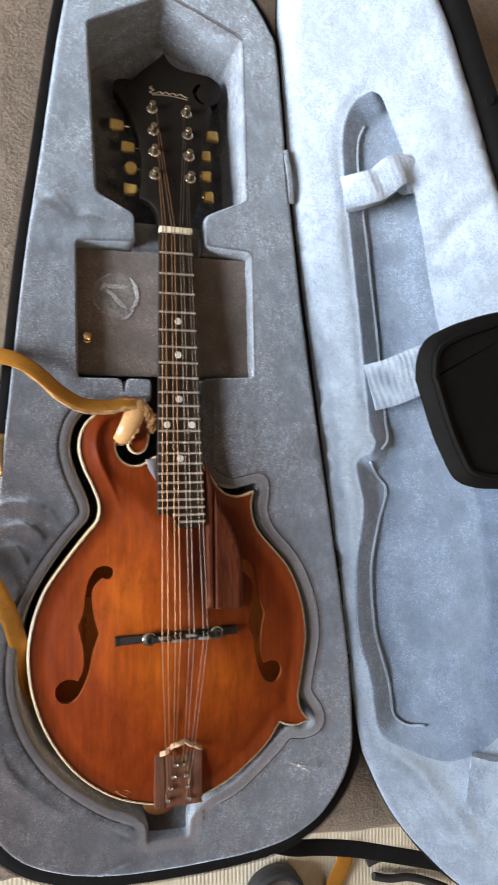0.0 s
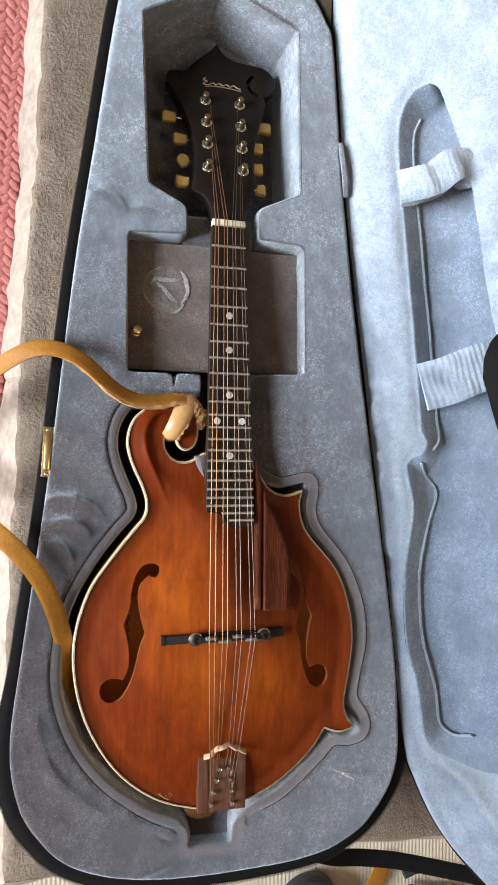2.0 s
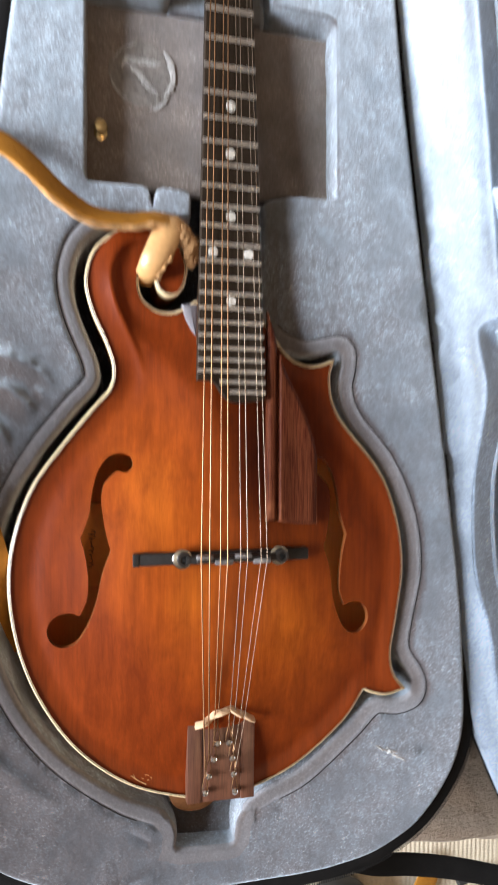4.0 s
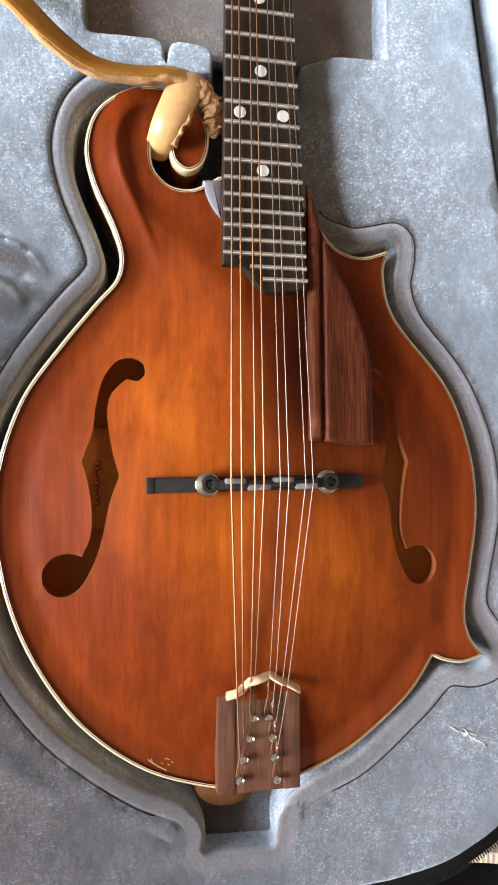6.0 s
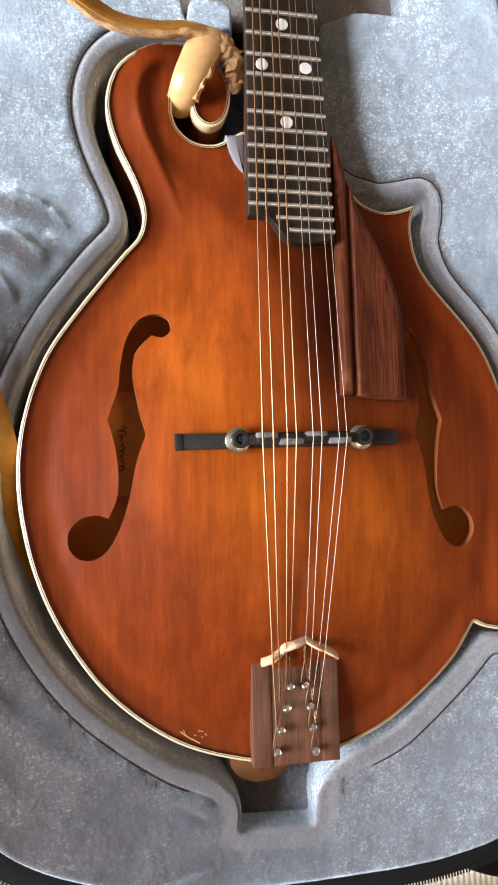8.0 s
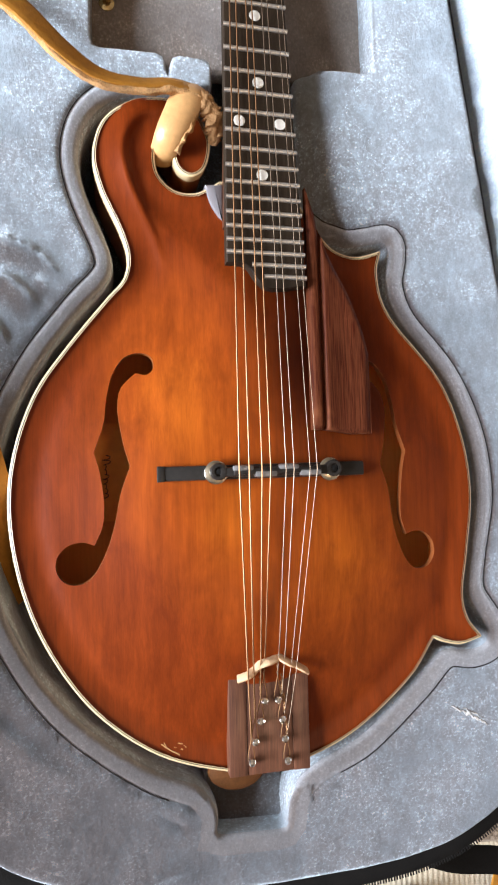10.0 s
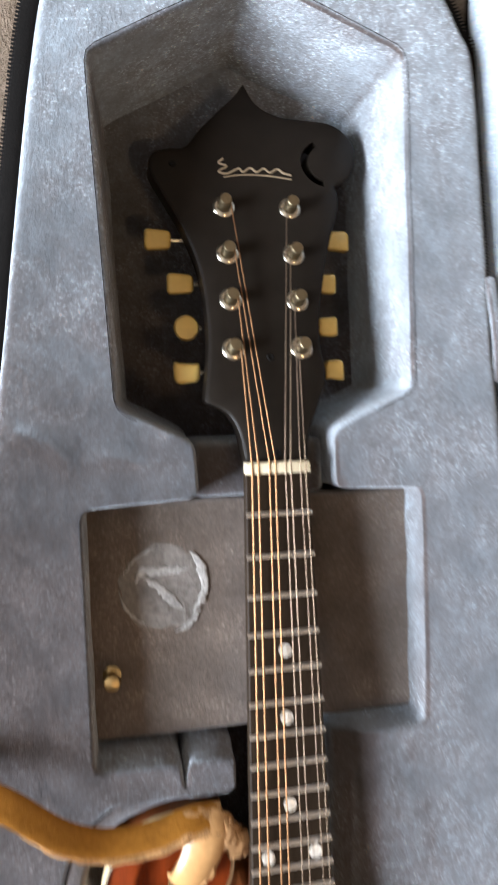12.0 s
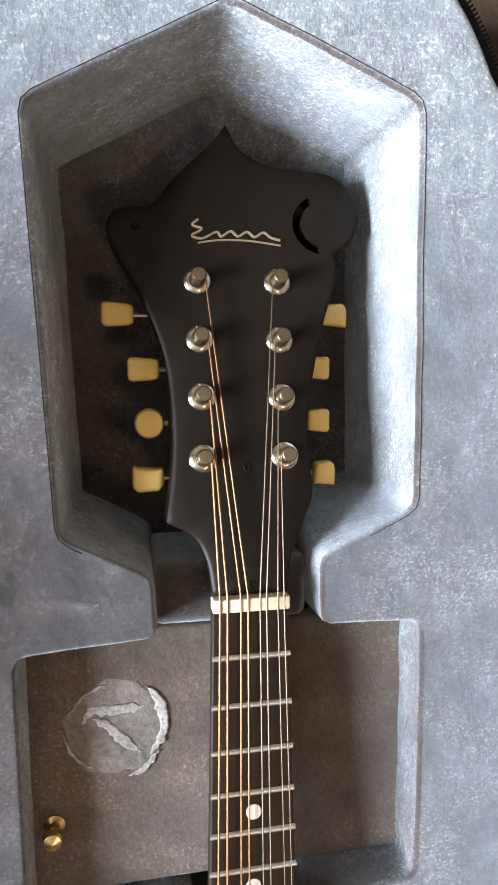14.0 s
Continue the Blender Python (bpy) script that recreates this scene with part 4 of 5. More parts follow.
part("cushion", loft(rings, True, (True, True)), LEATHERETTE, stool, "black leatherette cushion")
part("piping", tube([(x, y, 0.2925) for x, y in np.vstack([offset(PAD, -0.0085), offset(PAD, -0.0085)[:1]])], 0.0024, 6), LEATHERETTE, stool)
for x, y in ((0.53, 0.13), (0.53, 0.26)):
    part("leg", tube([(x, y, 0.257), (x + 0.02, y, FLOOR - 0.003)], [0.016, 0.012], 12), LEATHERETTE, stool)

# ---- mandolin ----
R = 0.100
SLOPE = math.radians(4.5)
SCALE = 0.3524


def neck_at(d, h=0.0):
    """The y and z of a point d metres up the strings from the bridge, h above the fretboard."""
    return d * math.cos(SLOPE), R + 0.028 - d * math.sin(SLOPE) + h


def neck_z(y, h=0.0):
    return R + 0.028 - np.asarray(y) * math.tan(SLOPE) + h


BODY = closed(cr([(-1, -147), (-23, -145), (-55, -134), (-84, -112), (-105, -83), (-118, -52), (-124, -18), (-122, 12), (-112, 42), (-96, 66), (-78, 89), (-69, 100), (-67, 112), (-71, 126), (-80, 146), (-83.5, 164), (-78, 182), (-63, 193.5), (-46, 196), (-32, 190),
                  (-25, 178), (-24.8, 168), (-28, 159.5), (-34.5, 156), (-40.5, 159), (-43, 165.5), (-42, 172)], 7),
              cr([(-42, 172), (-47.0, 177), (-51.5, 172), (-53, 163), (-50.5, 154), (-43, 147.5), (-33, 146.5), (-25, 150), (-19, 154)], 7), straight([(-19, 154), (18, 152)]),
              cr([(18, 152), (30, 136), (38, 125), (46, 119.5), (57, 118), (70, 122)], 7), cr([(70, 122), (67.5, 108), (74, 86), (102, 52), (115, 20), (119, -12), (115, -44), (111.5, -66), (114, -80), (122, -90.5)], 7),
              cr([(122, -90.5), (110, -93.5), (100, -92), (93, -89)], 7), cr([(93, -89), (78, -109), (48, -132), (19, -144), (-1, -147)], 7))


def f_hole(side):
    runs = [cr([(-64, 52), (-59, 51), (-55.5, 54.5), (-56.5, 60), (-62, 62.3), (-69.5, 60), (-75.5, 51), (-78.5, 38), (-79.8, 27), (-84.5, 13)], 5), cr([(-84.5, 13), (-81.8, 3), (-80, -10), (-80.6, -22), (-84.5, -31.5)], 5),
            cr([(-84.5, -31.5), (-90, -30), (-97, -31.5), (-102, -37), (-102.3, -44), (-98, -49.3), (-91, -50), (-85, -46), (-79, -35), (-75, -22), (-72, -7), (-67.5, 6)], 5), cr([(-67.5, 6), (-70.5, 17), (-73, 33), (-72, 43), (-68, 48.5), (-64, 52)], 5)]
    if side > 0:
        runs = [[np.array((-6 - p[0] - (1.5 * smooth01(-p[1] / 40) if p[1] < 0 else 0), p[1] - 1)) for p in r] for r in runs]
    return closed(*runs)


F_LEFT, F_RIGHT = f_hole(-1), f_hole(1)


RIDGE = np.array(cr([(-42, 189, 0.4), (-55, 188.5, 2.0), (-64, 182, 3.6), (-69, 170, 4.0), (-67, 155, 3.7), (-61, 138, 2.9), (-54, 122, 1.6), (-50, 108, 0.0)], 8)) * MM


def beside(d):
    t = np.gradient(RIDGE[6:, :2], axis=0)
    t /= np.linalg.norm(t, axis=1)[:, None]
    return RIDGE[6:, :2] + d * np.stack([-t[:, 1], t[:, 0]], 1)


CREST = np.vstack([beside(d) for d in (-0.0035, -0.0015, 0.0, 0.0012, 0.0024, 0.0040)])


def arch(Q):
    d = gap(BODY, Q)
    # the carved crest that runs from the scroll into the top
    away = np.linalg.norm(Q[:, None, :] - RIDGE[None, :, :2], axis=2)
    k = away.argmin(1)
    best = away[np.arange(len(Q)), k]
    along = np.gradient(RIDGE[:, :2], axis=0)[k]
    off = Q - RIDGE[k, :2]
    right = along[:, 0] * off[:, 1] - along[:, 1] * off[:, 0] > 0
    nearer = smooth01(1 - best / np.where(right, 0.0042, 0.014)) * RIDGE[k, 2]
    return nearer + R + 0.0145 * smooth01((d - 0.004) / 0.085) - 0.0012 * np.exp(-((d - 0.011) / 0.005) ** 2)


mandolin = thing("mandolin", "amber-brown scroll mandolin lying in its open case", "mandolin")
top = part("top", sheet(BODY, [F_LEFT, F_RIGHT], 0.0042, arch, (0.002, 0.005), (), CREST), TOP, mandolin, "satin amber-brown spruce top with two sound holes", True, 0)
for F in (F_LEFT, F_RIGHT):
    z = arch(F)
    part("sound_hole_edge", loft([up(F, z), up(F, z - 0.0042)]), MAPLE, top, "", True, 50)
part("rim", loft([up(offset(BODY, -0.0004), z) for z in (R - 0.042, R - 0.03, R - 0.012, R)]), MAPLE, mandolin, "dark brown maple rim", True, 60)
part("rim_lining", loft([up(offset(BODY, -0.0030), z) for z in (R - 0.002, R - 0.02, R - 0.042)]), RAW, mandolin, "raw inner face of the rim", True, 60)
part("top_underside", sheet(offset(BODY, -0.0030), [F_LEFT, F_RIGHT], 0.008, lambda Q: arch(Q) - 0.0040), RAW, top, "raw inner face of the top", True, 0)
back = part("back", sheet(offset(BODY, -0.0004), [], 0.012, lambda Q: R - 0.037 - 0.006 * smooth01(gap(BODY, Q) / 0.08)), RAW, mandolin, "brown maple back")
part("label", block(-0.094, -0.062, -0.022, 0.030, R - 0.0400, R - 0.0285, 0), PAPER, back, "lighter wooden panel with unreadable script")
script = [(-0.0785 + (0.0022 if k < 22 else 0.0009 + 0.0006 * math.sin(k * 0.11)) * math.sin(k * 0.42) + 0.0004 * math.sin(k * 0.13), 0.0125 - 0.00017 * k + 0.0005 * math.sin(k * 0.42 + 1.2), R - 0.0282) for k in range(130)]
part("script_stroke", tube(script, 0.00022, 5), INK, back, "dark unreadable script")


def band(d0, d1, z):
    a, b = offset(BODY, -d0), offset(BODY, -d1)
    return loft([up(a, z), up(b, z + 0.0002)])


binding = loft([up(offset(BODY, 0.0004), R - 0.0052), up(offset(BODY, 0.0005), R - 0.0005), up(offset(BODY, 0.0003), R + 0.0007), up(offset(BODY, -0.0006), R + 0.0011)])
part("binding", binding, CREAM, mandolin, "cream edge binding", True, 50)
part("purfling", band(0.0006, 0.0010, R + 0.0011), INK, mandolin, "dark purfling line")
part("purfling", band(0.0010, 0.0014, R + 0.0011), CREAM, mandolin, "thin cream purfling line")

# neck, fretboard, frets, position dots, nut
Y0, Z0 = neck_at(SCALE)


def half(y):
    """Half the fretboard's width at y."""
    return 0.0143 + (Y0 - y) * 0.0232


rings = []
for y in np.linspace(0.128, Y0 + 0.006, 14):
    w, zt = half(y) - 0.0006, float(neck_z(y, -0.005))
    deep = 0.015 if y > 0.2 else 0.015 + (0.2 - y) * 0.35
    rings.append([(w * math.cos(a), y, zt - deep * math.sin(a) ** 0.8) for a in np.linspace(0, math.pi, 12)])
part("neck", loft(rings, True, (True, True)), NECK, mandolin, "dark brown maple neck")
END = [np.array(p, float) for p in cr([(-12.5, 105), (-9, 103), (-5, 97), (0, 93), (8, 92.5), (20.2, 94.5)], 5)]
FB = closed(straight([(-14.3, 1000 * Y0), (-1000 * half(0.105), 105), (-12.5, 105)], 8), END, straight([(20.2, 94.5), (14.3, 1000 * Y0), (-14.3, 1000 * Y0)], 8))
rings = [up(P, neck_z(P[:, 1], h)) for P, h in ((FB, -0.0058), (FB, -0.0006), (offset(FB, -0.0005), 0.0))]
g = loft(rings)
g = add(g, sheet(offset(FB, -0.0005), [], 0.012, lambda Q: neck_z(Q[:, 1])))
part("fretboard", g, EBONY, mandolin, "black ebony fretboard", True, 30)
for n in range(1, 23):
    y, z = neck_at(SCALE * 2 ** (-n / 12))
    w = half(y) + 0.0003
    x0 = -w if n <= 20 else (-0.0075 if n == 21 else -0.0015)
    V, F = loft([[(x, y + 0.0011 * math.cos(a), z + 0.0011 * math.sin(a)) for a in np.linspace(0, math.pi, 7)] for x in (x0, x0 + 0.0006, w - 0.0006, w)], False)
    part("fret", (V, F), STEEL, mandolin)
for a, b, xs in ((4, 5, (0.0004,)), (6, 7, (0,)), (9, 10, (0,)), (11, 12, (-0.0107, 0.0107)), (14, 15, (0,))):
    y, z = neck_at(SCALE * (2 ** (-a / 12) + 2 ** (-b / 12)) / 2)
    for x in xs:
        part("position_dot", moved(lathe([(0.0030, 0), (0.0030, 0.00025), (0.0026, 0.0003), (0.0001, 0.0003)], 20), pose(x, y, z, -4.5)), PEARL, mandolin)
part("nut", moved(block(-0.0146, 0.0146, -0.0026, 0.0026, -0.004, 0.0028, 0.0007), pose(0, Y0 + 0.0006, Z0, -4.5)), BONE, mandolin, "cream bone nut")

# headstock
HT = math.tan(radians(13.5))


def head_z(y, h=0.0):
    return 0.099 - (np.asarray(y) - 0.3535) * HT + h


HEAD = closed(cr([(-2.4, 536.2), (3.2, 526.2), (13.4, 520.4), (28.0, 519.0), (40.8, 517.6), (50.0, 510.6), (52.2, 501.0), (48.3, 490.6), (40.0, 485.0)], 6), cr([(40.0, 485.0), (41.0, 475.6), (34.3, 455.6), (28.3, 431.4), (25.5, 411.7), (26.7, 391.8), (23.1, 381.7), (16.6, 366.4), (14.8, 354.5)], 6), straight([(14.8, 354.5), (-13.6, 354.5)]),
              cr([(-13.6, 354.5), (-15.7, 367.4), (-20.4, 376.1), (-30.3, 381.7)], 6), cr([(-30.3, 381.7), (-27.6, 400.8), (-26.9, 418.6), (-29.1, 442.1), (-36.5, 463.2), (-44.8, 479.3), (-50.2, 490.6), (-48.2, 498.2), (-41.2, 500.8), (-32.7, 502.2), (-25.4, 511.1), (-15.6, 521.3), (-8.2, 528.6), (-2.4, 536.2)], 6))
CRESCENT = closed([np.array((37.2 + 13.8 * math.cos(a), 496.7 + 12.4 * math.sin(a))) for a in np.linspace(radians(118), radians(258), 20)],
                  [np.array((39.7 + 12.4 * math.cos(a), 497.2 + 10.1 * math.sin(a))) for a in np.linspace(radians(246), radians(125), 18)])
face = sheet(HEAD, [CRESCENT], 0.010, lambda Q: head_z(Q[:, 1]) - 0.001 * (1 - smooth01(gap(HEAD, Q) / 0.0015)), (0.0008, 0.0016))
head = part("headstock", add(add(face, loft([up(HEAD, head_z(HEAD[:, 1], -0.014)), up(HEAD, head_z(HEAD[:, 1], -0.001))])), loft([up(CRESCENT, head_z(CRESCENT[:, 1])), up(CRESCENT, head_z(CRESCENT[:, 1], -0.014))])), BLACK_LACQUER, mandolin, "black lacquered scroll headstock", True, 40)


def on_head(x, y, h=0.0):
    return pose(x, y, float(head_z(y, h)), -13.5)


# inlaid maker's mark as a plain stroke and underline
MARK = cr([(-14.9, 496.7, 0), (-17.3, 494.4, 0), (-13.4, 493, 0), (-17.5, 490.2, 0), (-13.4, 489.2, 0), (-7.7, 492, 0), (-5.8, 490.3, 0), (-2, 492.5, 0), (0.9, 490.6, 0), (4.6, 492.5, 0), (7.5, 490.6, 0), (11.3, 492.5, 0), (14.2, 490.6, 0), (18, 489.7, 0)], 5)
part("maker_mark", tube([(p[0] * MM, p[1] * MM, float(head_z(p[1] * MM, 0.0003))) for p in MARK], 0.00055, 5), GOLD, head, "gold inlaid flourish")
UNDER = cr([(-15.3, 487.4, 0), (-6.7, 488.8, 0), (4.7, 489, 0), (18.1, 487.6, 0)], 6)
part("maker_mark", tube([(p[0] * MM, p[1] * MM, float(head_z(p[1] * MM, 0.0002))) for p in UNDER], 0.0004, 5), GOLD, head, "gold inlaid underline")
for x, y in ((0.0010, 0.4013), (0.0011, 0.3580), (-0.0391, 0.4930)):
    part("screw", moved(lathe([(0.0001, 0), (0.0018, 0), (0.0014, 0.0006), (0.0006, 0.0004), (0.0001, 0.0001)], 12), on_head(x, y)), ZIP, head, "small dark screw")

LEFT_PEGS = [(-16.2, 472.4, -46.8, 461.3, 12.8, 0), (-15.9, 449.8, -37, 439.5, 12.6, 0), (-15.8, 427.9, -35.1, 418.1, 12.6, 1), (-16, 404.9, -36.1, 396.4, 12.2, 2)]
RIGHT_PEGS = [(15.8, 472.7, 43.2, 462.4, 12.6, 2), (15.8, 449.8, 36, 440.1, 9.5, 0), (15.8, 427.5, 34.8, 418.4, 9.5, 0), (15.9, 405.2, 36, 397, 9.2, 2)]
PEGS = []
for px, py, kx, ky, kw, form in LEFT_PEGS + RIGHT_PEGS:
    px, py, kx, ky, kw = (v * MM for v in (px, py, kx, ky, kw))
    m = on_head(px, py)
    tuner = part("tuner", moved(lathe([(0.0001, 0), (0.0053, 0), (0.0053, 0.0007), (0.0043, 0.0016), (0.0034, 0.0018), (0.0033, 0.0006), (0.0027, 0.0006), (0.0001, 0.0006)], 24), m), NICKEL, mandolin, "nickel tuner bushing")
    part("post", moved(lathe([(0.0029, 0), (0.0029, 0.0035), (0.0024, 0.0042), (0.0023, 0.0055), (0.0029, 0.0062), (0.0030, 0.0076), (0.0025, 0.0083), (0.0001, 0.0084)], 18), m), POST, tuner, "string post")
    PEGS.append(m @ Vector((0, 0, 0.0050)))
    ky -= 0.0015
    hz = float(head_z(ky, -0.0165))
    side = 1 if kx > 0 else -1
    part("shaft", tube([(px + side * 0.012, ky, hz), (kx, ky, hz)], 0.0013, 8), NICKEL, tuner)
    shape = block(-0.5, 0.5, -0.5, 0.5, -0.5, 0.5, 0.2, 3)
    if form == 1:
        shape = lathe([(0.01, -0.5), (0.30, -0.5), (0.44, -0.42), (0.5, -0.2), (0.5, 0.2), (0.44, 0.42), (0.30, 0.5), (0.01, 0.5)], 28)
    V = []
    for x, y, z in shape[0]:
        if form == 1:
            V.append((x * kw * 0.95, y * kw * 0.95, z * 0.0055))
        else:
            flare = 1 + 0.10 * (x * side * 2)
            V.append((x * kw, y * 0.0092 * flare + (0.0012 * side * math.cos(x * 5) if form == 2 else 0), z * (0.0060 if form == 0 else 0.0075)))
    part("button", (moved((V, shape[1]), pose(kx, ky, hz, 0, 0, 0))), IVOROID, tuner, "cream ivoroid tuner button")

# bridge
BR = pose(-0.003, 0.0023, 0, 0, 0, 0.7)


def on_bridge(geo):
    return moved(geo, BR)


bridge = part("bridge_base", on_bridge(block(-0.052, 0.052, -0.0035, 0.0035, 0.1105, 0.1180, 0.0008)), BRIDGE_EBONY, mandolin, "black ebony bridge base")
part("end_cap", on_bridge(block(-0.0525, -0.0487, -0.0038, 0.0038, 0.1160, 0.1184, 0.0006)), BRIDGE_EBONY, bridge)
for x in (-0.0245, 0.0330):
    part("thumbwheel", on_bridge(moved(lathe([(0.0001, 0), (0.0053, 0), (0.0057, 0.0003), (0.0057, 0.0016), (0.0053, 0.0019), (0.0001, 0.0019)], 36), pose(x, 0, 0.1181))), NICKEL, bridge, "knurled nickel thumbwheel")
    part("saddle_boss", on_bridge(moved(lathe([(0.0039, 0), (0.0041, 0.0008), (0.0041, 0.0040), (0.0036, 0.0046), (0.0024, 0.0046), (0.0022, 0.0030), (0.0001, 0.0030)], 20), pose(x + 0.0006, 0.0003, 0.1201))), BRIDGE_EBONY, bridge, "round saddle end over the post")
    part("post_end", on_bridge(moved(lathe([(0.0014, 0), (0.0014, 0.0012), (0.0001, 0.0014)], 12), pose(x + 0.0006, 0.0003, 0.1231))), ZIP, bridge)
saddle = add(block(-0.0235, 0.0325, -0.0024, 0.0022, 0.1203, 0.1246, 0.0009), block(-0.0170, 0.0262, -0.0016, 0.0016, 0.1240, 0.1268, 0.0006))
part("saddle", on_bridge(saddle), BRIDGE_EBONY, bridge, "stepped ebony saddle")
for x0, x1, y0, y1 in ((-0.0175, -0.0075, 0.0002, 0.0030), (-0.0070, 0.0040, -0.0030, 0.0000), (0.0048, 0.0150, 0.0004, 0.0030), (0.0155, 0.0262, -0.0030, 0.0000)):
    part("saddle_step", on_bridge(block(x0, x1, y0, y1, 0.1230, 0.1275, 0.0010)), SADDLE_TOP, bridge, "polished saddle step, reflection put in its grey")

# pickguard
PG = closed(straight([(22.5, 148), (22.5, 22.5), (29, 22.5)], 5), cr([(29, 22.5), (35, 21.5), (44, 20.3), (54, 20.5)], 5), straight([(54, 20.5), (54.5, 62)], 5), cr([(54.5, 62), (51, 76), (43, 96), (34, 113), (27, 134), (22.5, 148)], 6))


def guard_height(Q):
    x = Q[:, 0]
    groove = 0.0028 * np.exp(-((x - 0.0292) / 0.0011) ** 2) + 0.0012 * (x > 0.0292) * smooth01((x - 0.0292) / 0.012)
    return 0.1185 - 0.0007 - groove - 0.0012 * (1 - smooth01(gap(PG, Q) / 0.0022)) + (Q[:, 1] - 0.08) * -0.02


# columns of faces run along the groove, so that it stays true
side_x, side_y = np.array(cr([(54.5, 62), (51, 76), (43, 96), (34, 113), (27, 134), (22.5, 148)], 6)).T * MM
foot_x, foot_y = np.array([(22.5, 22.5), (29, 22.5)] + [tuple(p) for p in cr([(29, 22.5), (35, 21.5), (44, 20.3), (54, 20.5)], 5)[1:]] + [(54.5, 20.5)]).T * MM
LANES = np.concatenate([[0.0225, 0.0231, 0.0240, 0.0252, 0.0264], np.arange(0.0272, 0.0314, 0.0004), np.linspace(0.0322, 0.0533, 12), [0.0540, 0.0545]])
ROWS = np.concatenate([[0, 0.008, 0.02], np.linspace(0.04, 0.96, 26), [0.98, 0.992, 1.0]])
Q = np.array([(x, u + (v - u) * k) for x, u, v in zip(LANES, np.interp(LANES, foot_x, foot_y), np.interp(LANES, side_x[::-1], side_y[::-1])) for k in ROWS])
n = len(ROWS)
g = ([(x, y, z) for (x, y), z in zip(Q, guard_height(Q))], [(i * n + j, i * n + n + j, i * n + n + j + 1, i * n + j + 1) for i in range(len(LANES) - 1) for j in range(n - 1)])
part("pickguard", add(g, loft([up(PG, guard_height(PG) - 0.0035), up(PG, guard_height(PG))])), ROSEWOOD, mandolin, "red-brown rosewood pickguard with a carved groove", True, 40)
PLATE = closed(cr([(-27, 151.5), (-25, 144), (-20.5, 136), (-18, 133)], 4), straight([(-18, 133), (-18, 152), (-27, 151.5)]))
part("neck_side_plate", loft([up(PLATE, R - 0.004), up(PLATE, R + 0.0016), up(offset(PLATE, -0.0006), R + 0.0020)], True, (False, True)), SIDE_PLASTIC, mandolin, "pale translucent plate beside the neck")

# tailpiece
TP = [-0.0215, -0.0125, 0.0110, 0.0195]
for k, (a, b) in enumerate(zip(TP[:-1], TP[1:])):
    part("tailpiece", block(a, b, -0.1465, -0.0995, R - 0.001, R + (0.0070 if k != 1 else 0.0066), 0.0005), TAILWOOD, mandolin, "streaked rosewood tailpiece")
part("tail_strap_end", moved(lathe([(0.0001, -0.0035), (0.80, -0.0035), (0.96, -0.0022), (1.0, 0.0), (0.95, 0.0022), (0.75, 0.0034), (0.0001, 0.0036)], 28), pose(-0.0150, -0.1495, R - 0.010) @ Matrix.Diagonal((0.0150, 0.0100, 1, 1))), LEATHER_DARK, mandolin, "brown leather strap end at the tail pin")

# strings: posts, nut, bridge, tail ends
NUT_X = (-12.0, -9.2, -4.2, -1.5, 3.0, 5.5, 9.8, 12.2)
BR_X = (-18.0, -13.2, -7.0, -2.8, 4.8, 8.8, 16.8, 20.4)
TAIL = [(-11, -138.5), (-9, -129), (-6, -119.5), (-4, -110), (3, -110), (5, -119.5), (6, -129), (7, -139.5)]
GAUGE = (0.44, 0.44, 0.36, 0.36, 0.25, 0.25, 0.19, 0.19)
for i in range(8):
    post = PEGS[(3, 2, 1, 0, 4, 5, 6, 7)[i]]
    tx, ty = TAIL[i][0] * MM, TAIL[i][1] * MM
    pin = (0.0026 if i < 4 else -0.0026)
    pts = [(post.x + pin, post.y, post.z), (NUT_X[i] * MM, Y0 + 0.004, Z0 + 0.0026), (NUT_X[i] * MM, Y0 - 0.001, Z0 + 0.0030),
           (BR_X[i] * MM, 0.0026, 0.1286), (BR_X[i] * MM + (tx - BR_X[i] * MM) * 0.70, ty * 0.70 + 0.0008, 0.1286 - 0.0200 * 0.70), (tx, ty + 0.011, 0.1095)]
    fine = []
    for a, b in zip(pts[:-1], pts[1:]):
        a, b = np.array(a), np.array(b)
        fine += [tuple(a + (b - a) * k / 6) for k in range(6)]
    fine.append(pts[-1])
    part("string", tube(fine, GAUGE[i] * MM, 6), BRONZE if i < 4 else STRING_STEEL, mandolin)
    loop = [(tx, ty + 0.011, 0.1095), (tx - 0.0015, ty + 0.003, 0.1085), (tx - 0.0017, ty, 0.1082), (tx, ty - 0.0018, 0.1082), (tx + 0.0017, ty, 0.1082), (tx + 0.0015, ty + 0.003, 0.1085), (tx, ty + 0.011, 0.1095)]
    part("string_loop", tube(loop, 0.00032, 5), BRONZE, mandolin)
    twist = [(tx + 0.0004 * math.sin(k * 1.9), ty + 0.011 + k * 0.0008, 0.1096 + 0.0004 * math.cos(k * 1.9)) for k in range(14)]
    part("string_winding", tube(twist, 0.00040, 5), BRONZE, mandolin)
    part("tail_pin", moved(lathe([(0.0001, 0), (0.0017, 0), (0.0013, 0.0006), (0.0013, 0.0026), (0.0021, 0.0034), (0.0019, 0.0044), (0.0011, 0.0052), (0.0001, 0.0054)], 9), pose(tx, ty - 0.0006, R + 0.006)), PIN, mandolin, "faceted nickel tail pin", False)

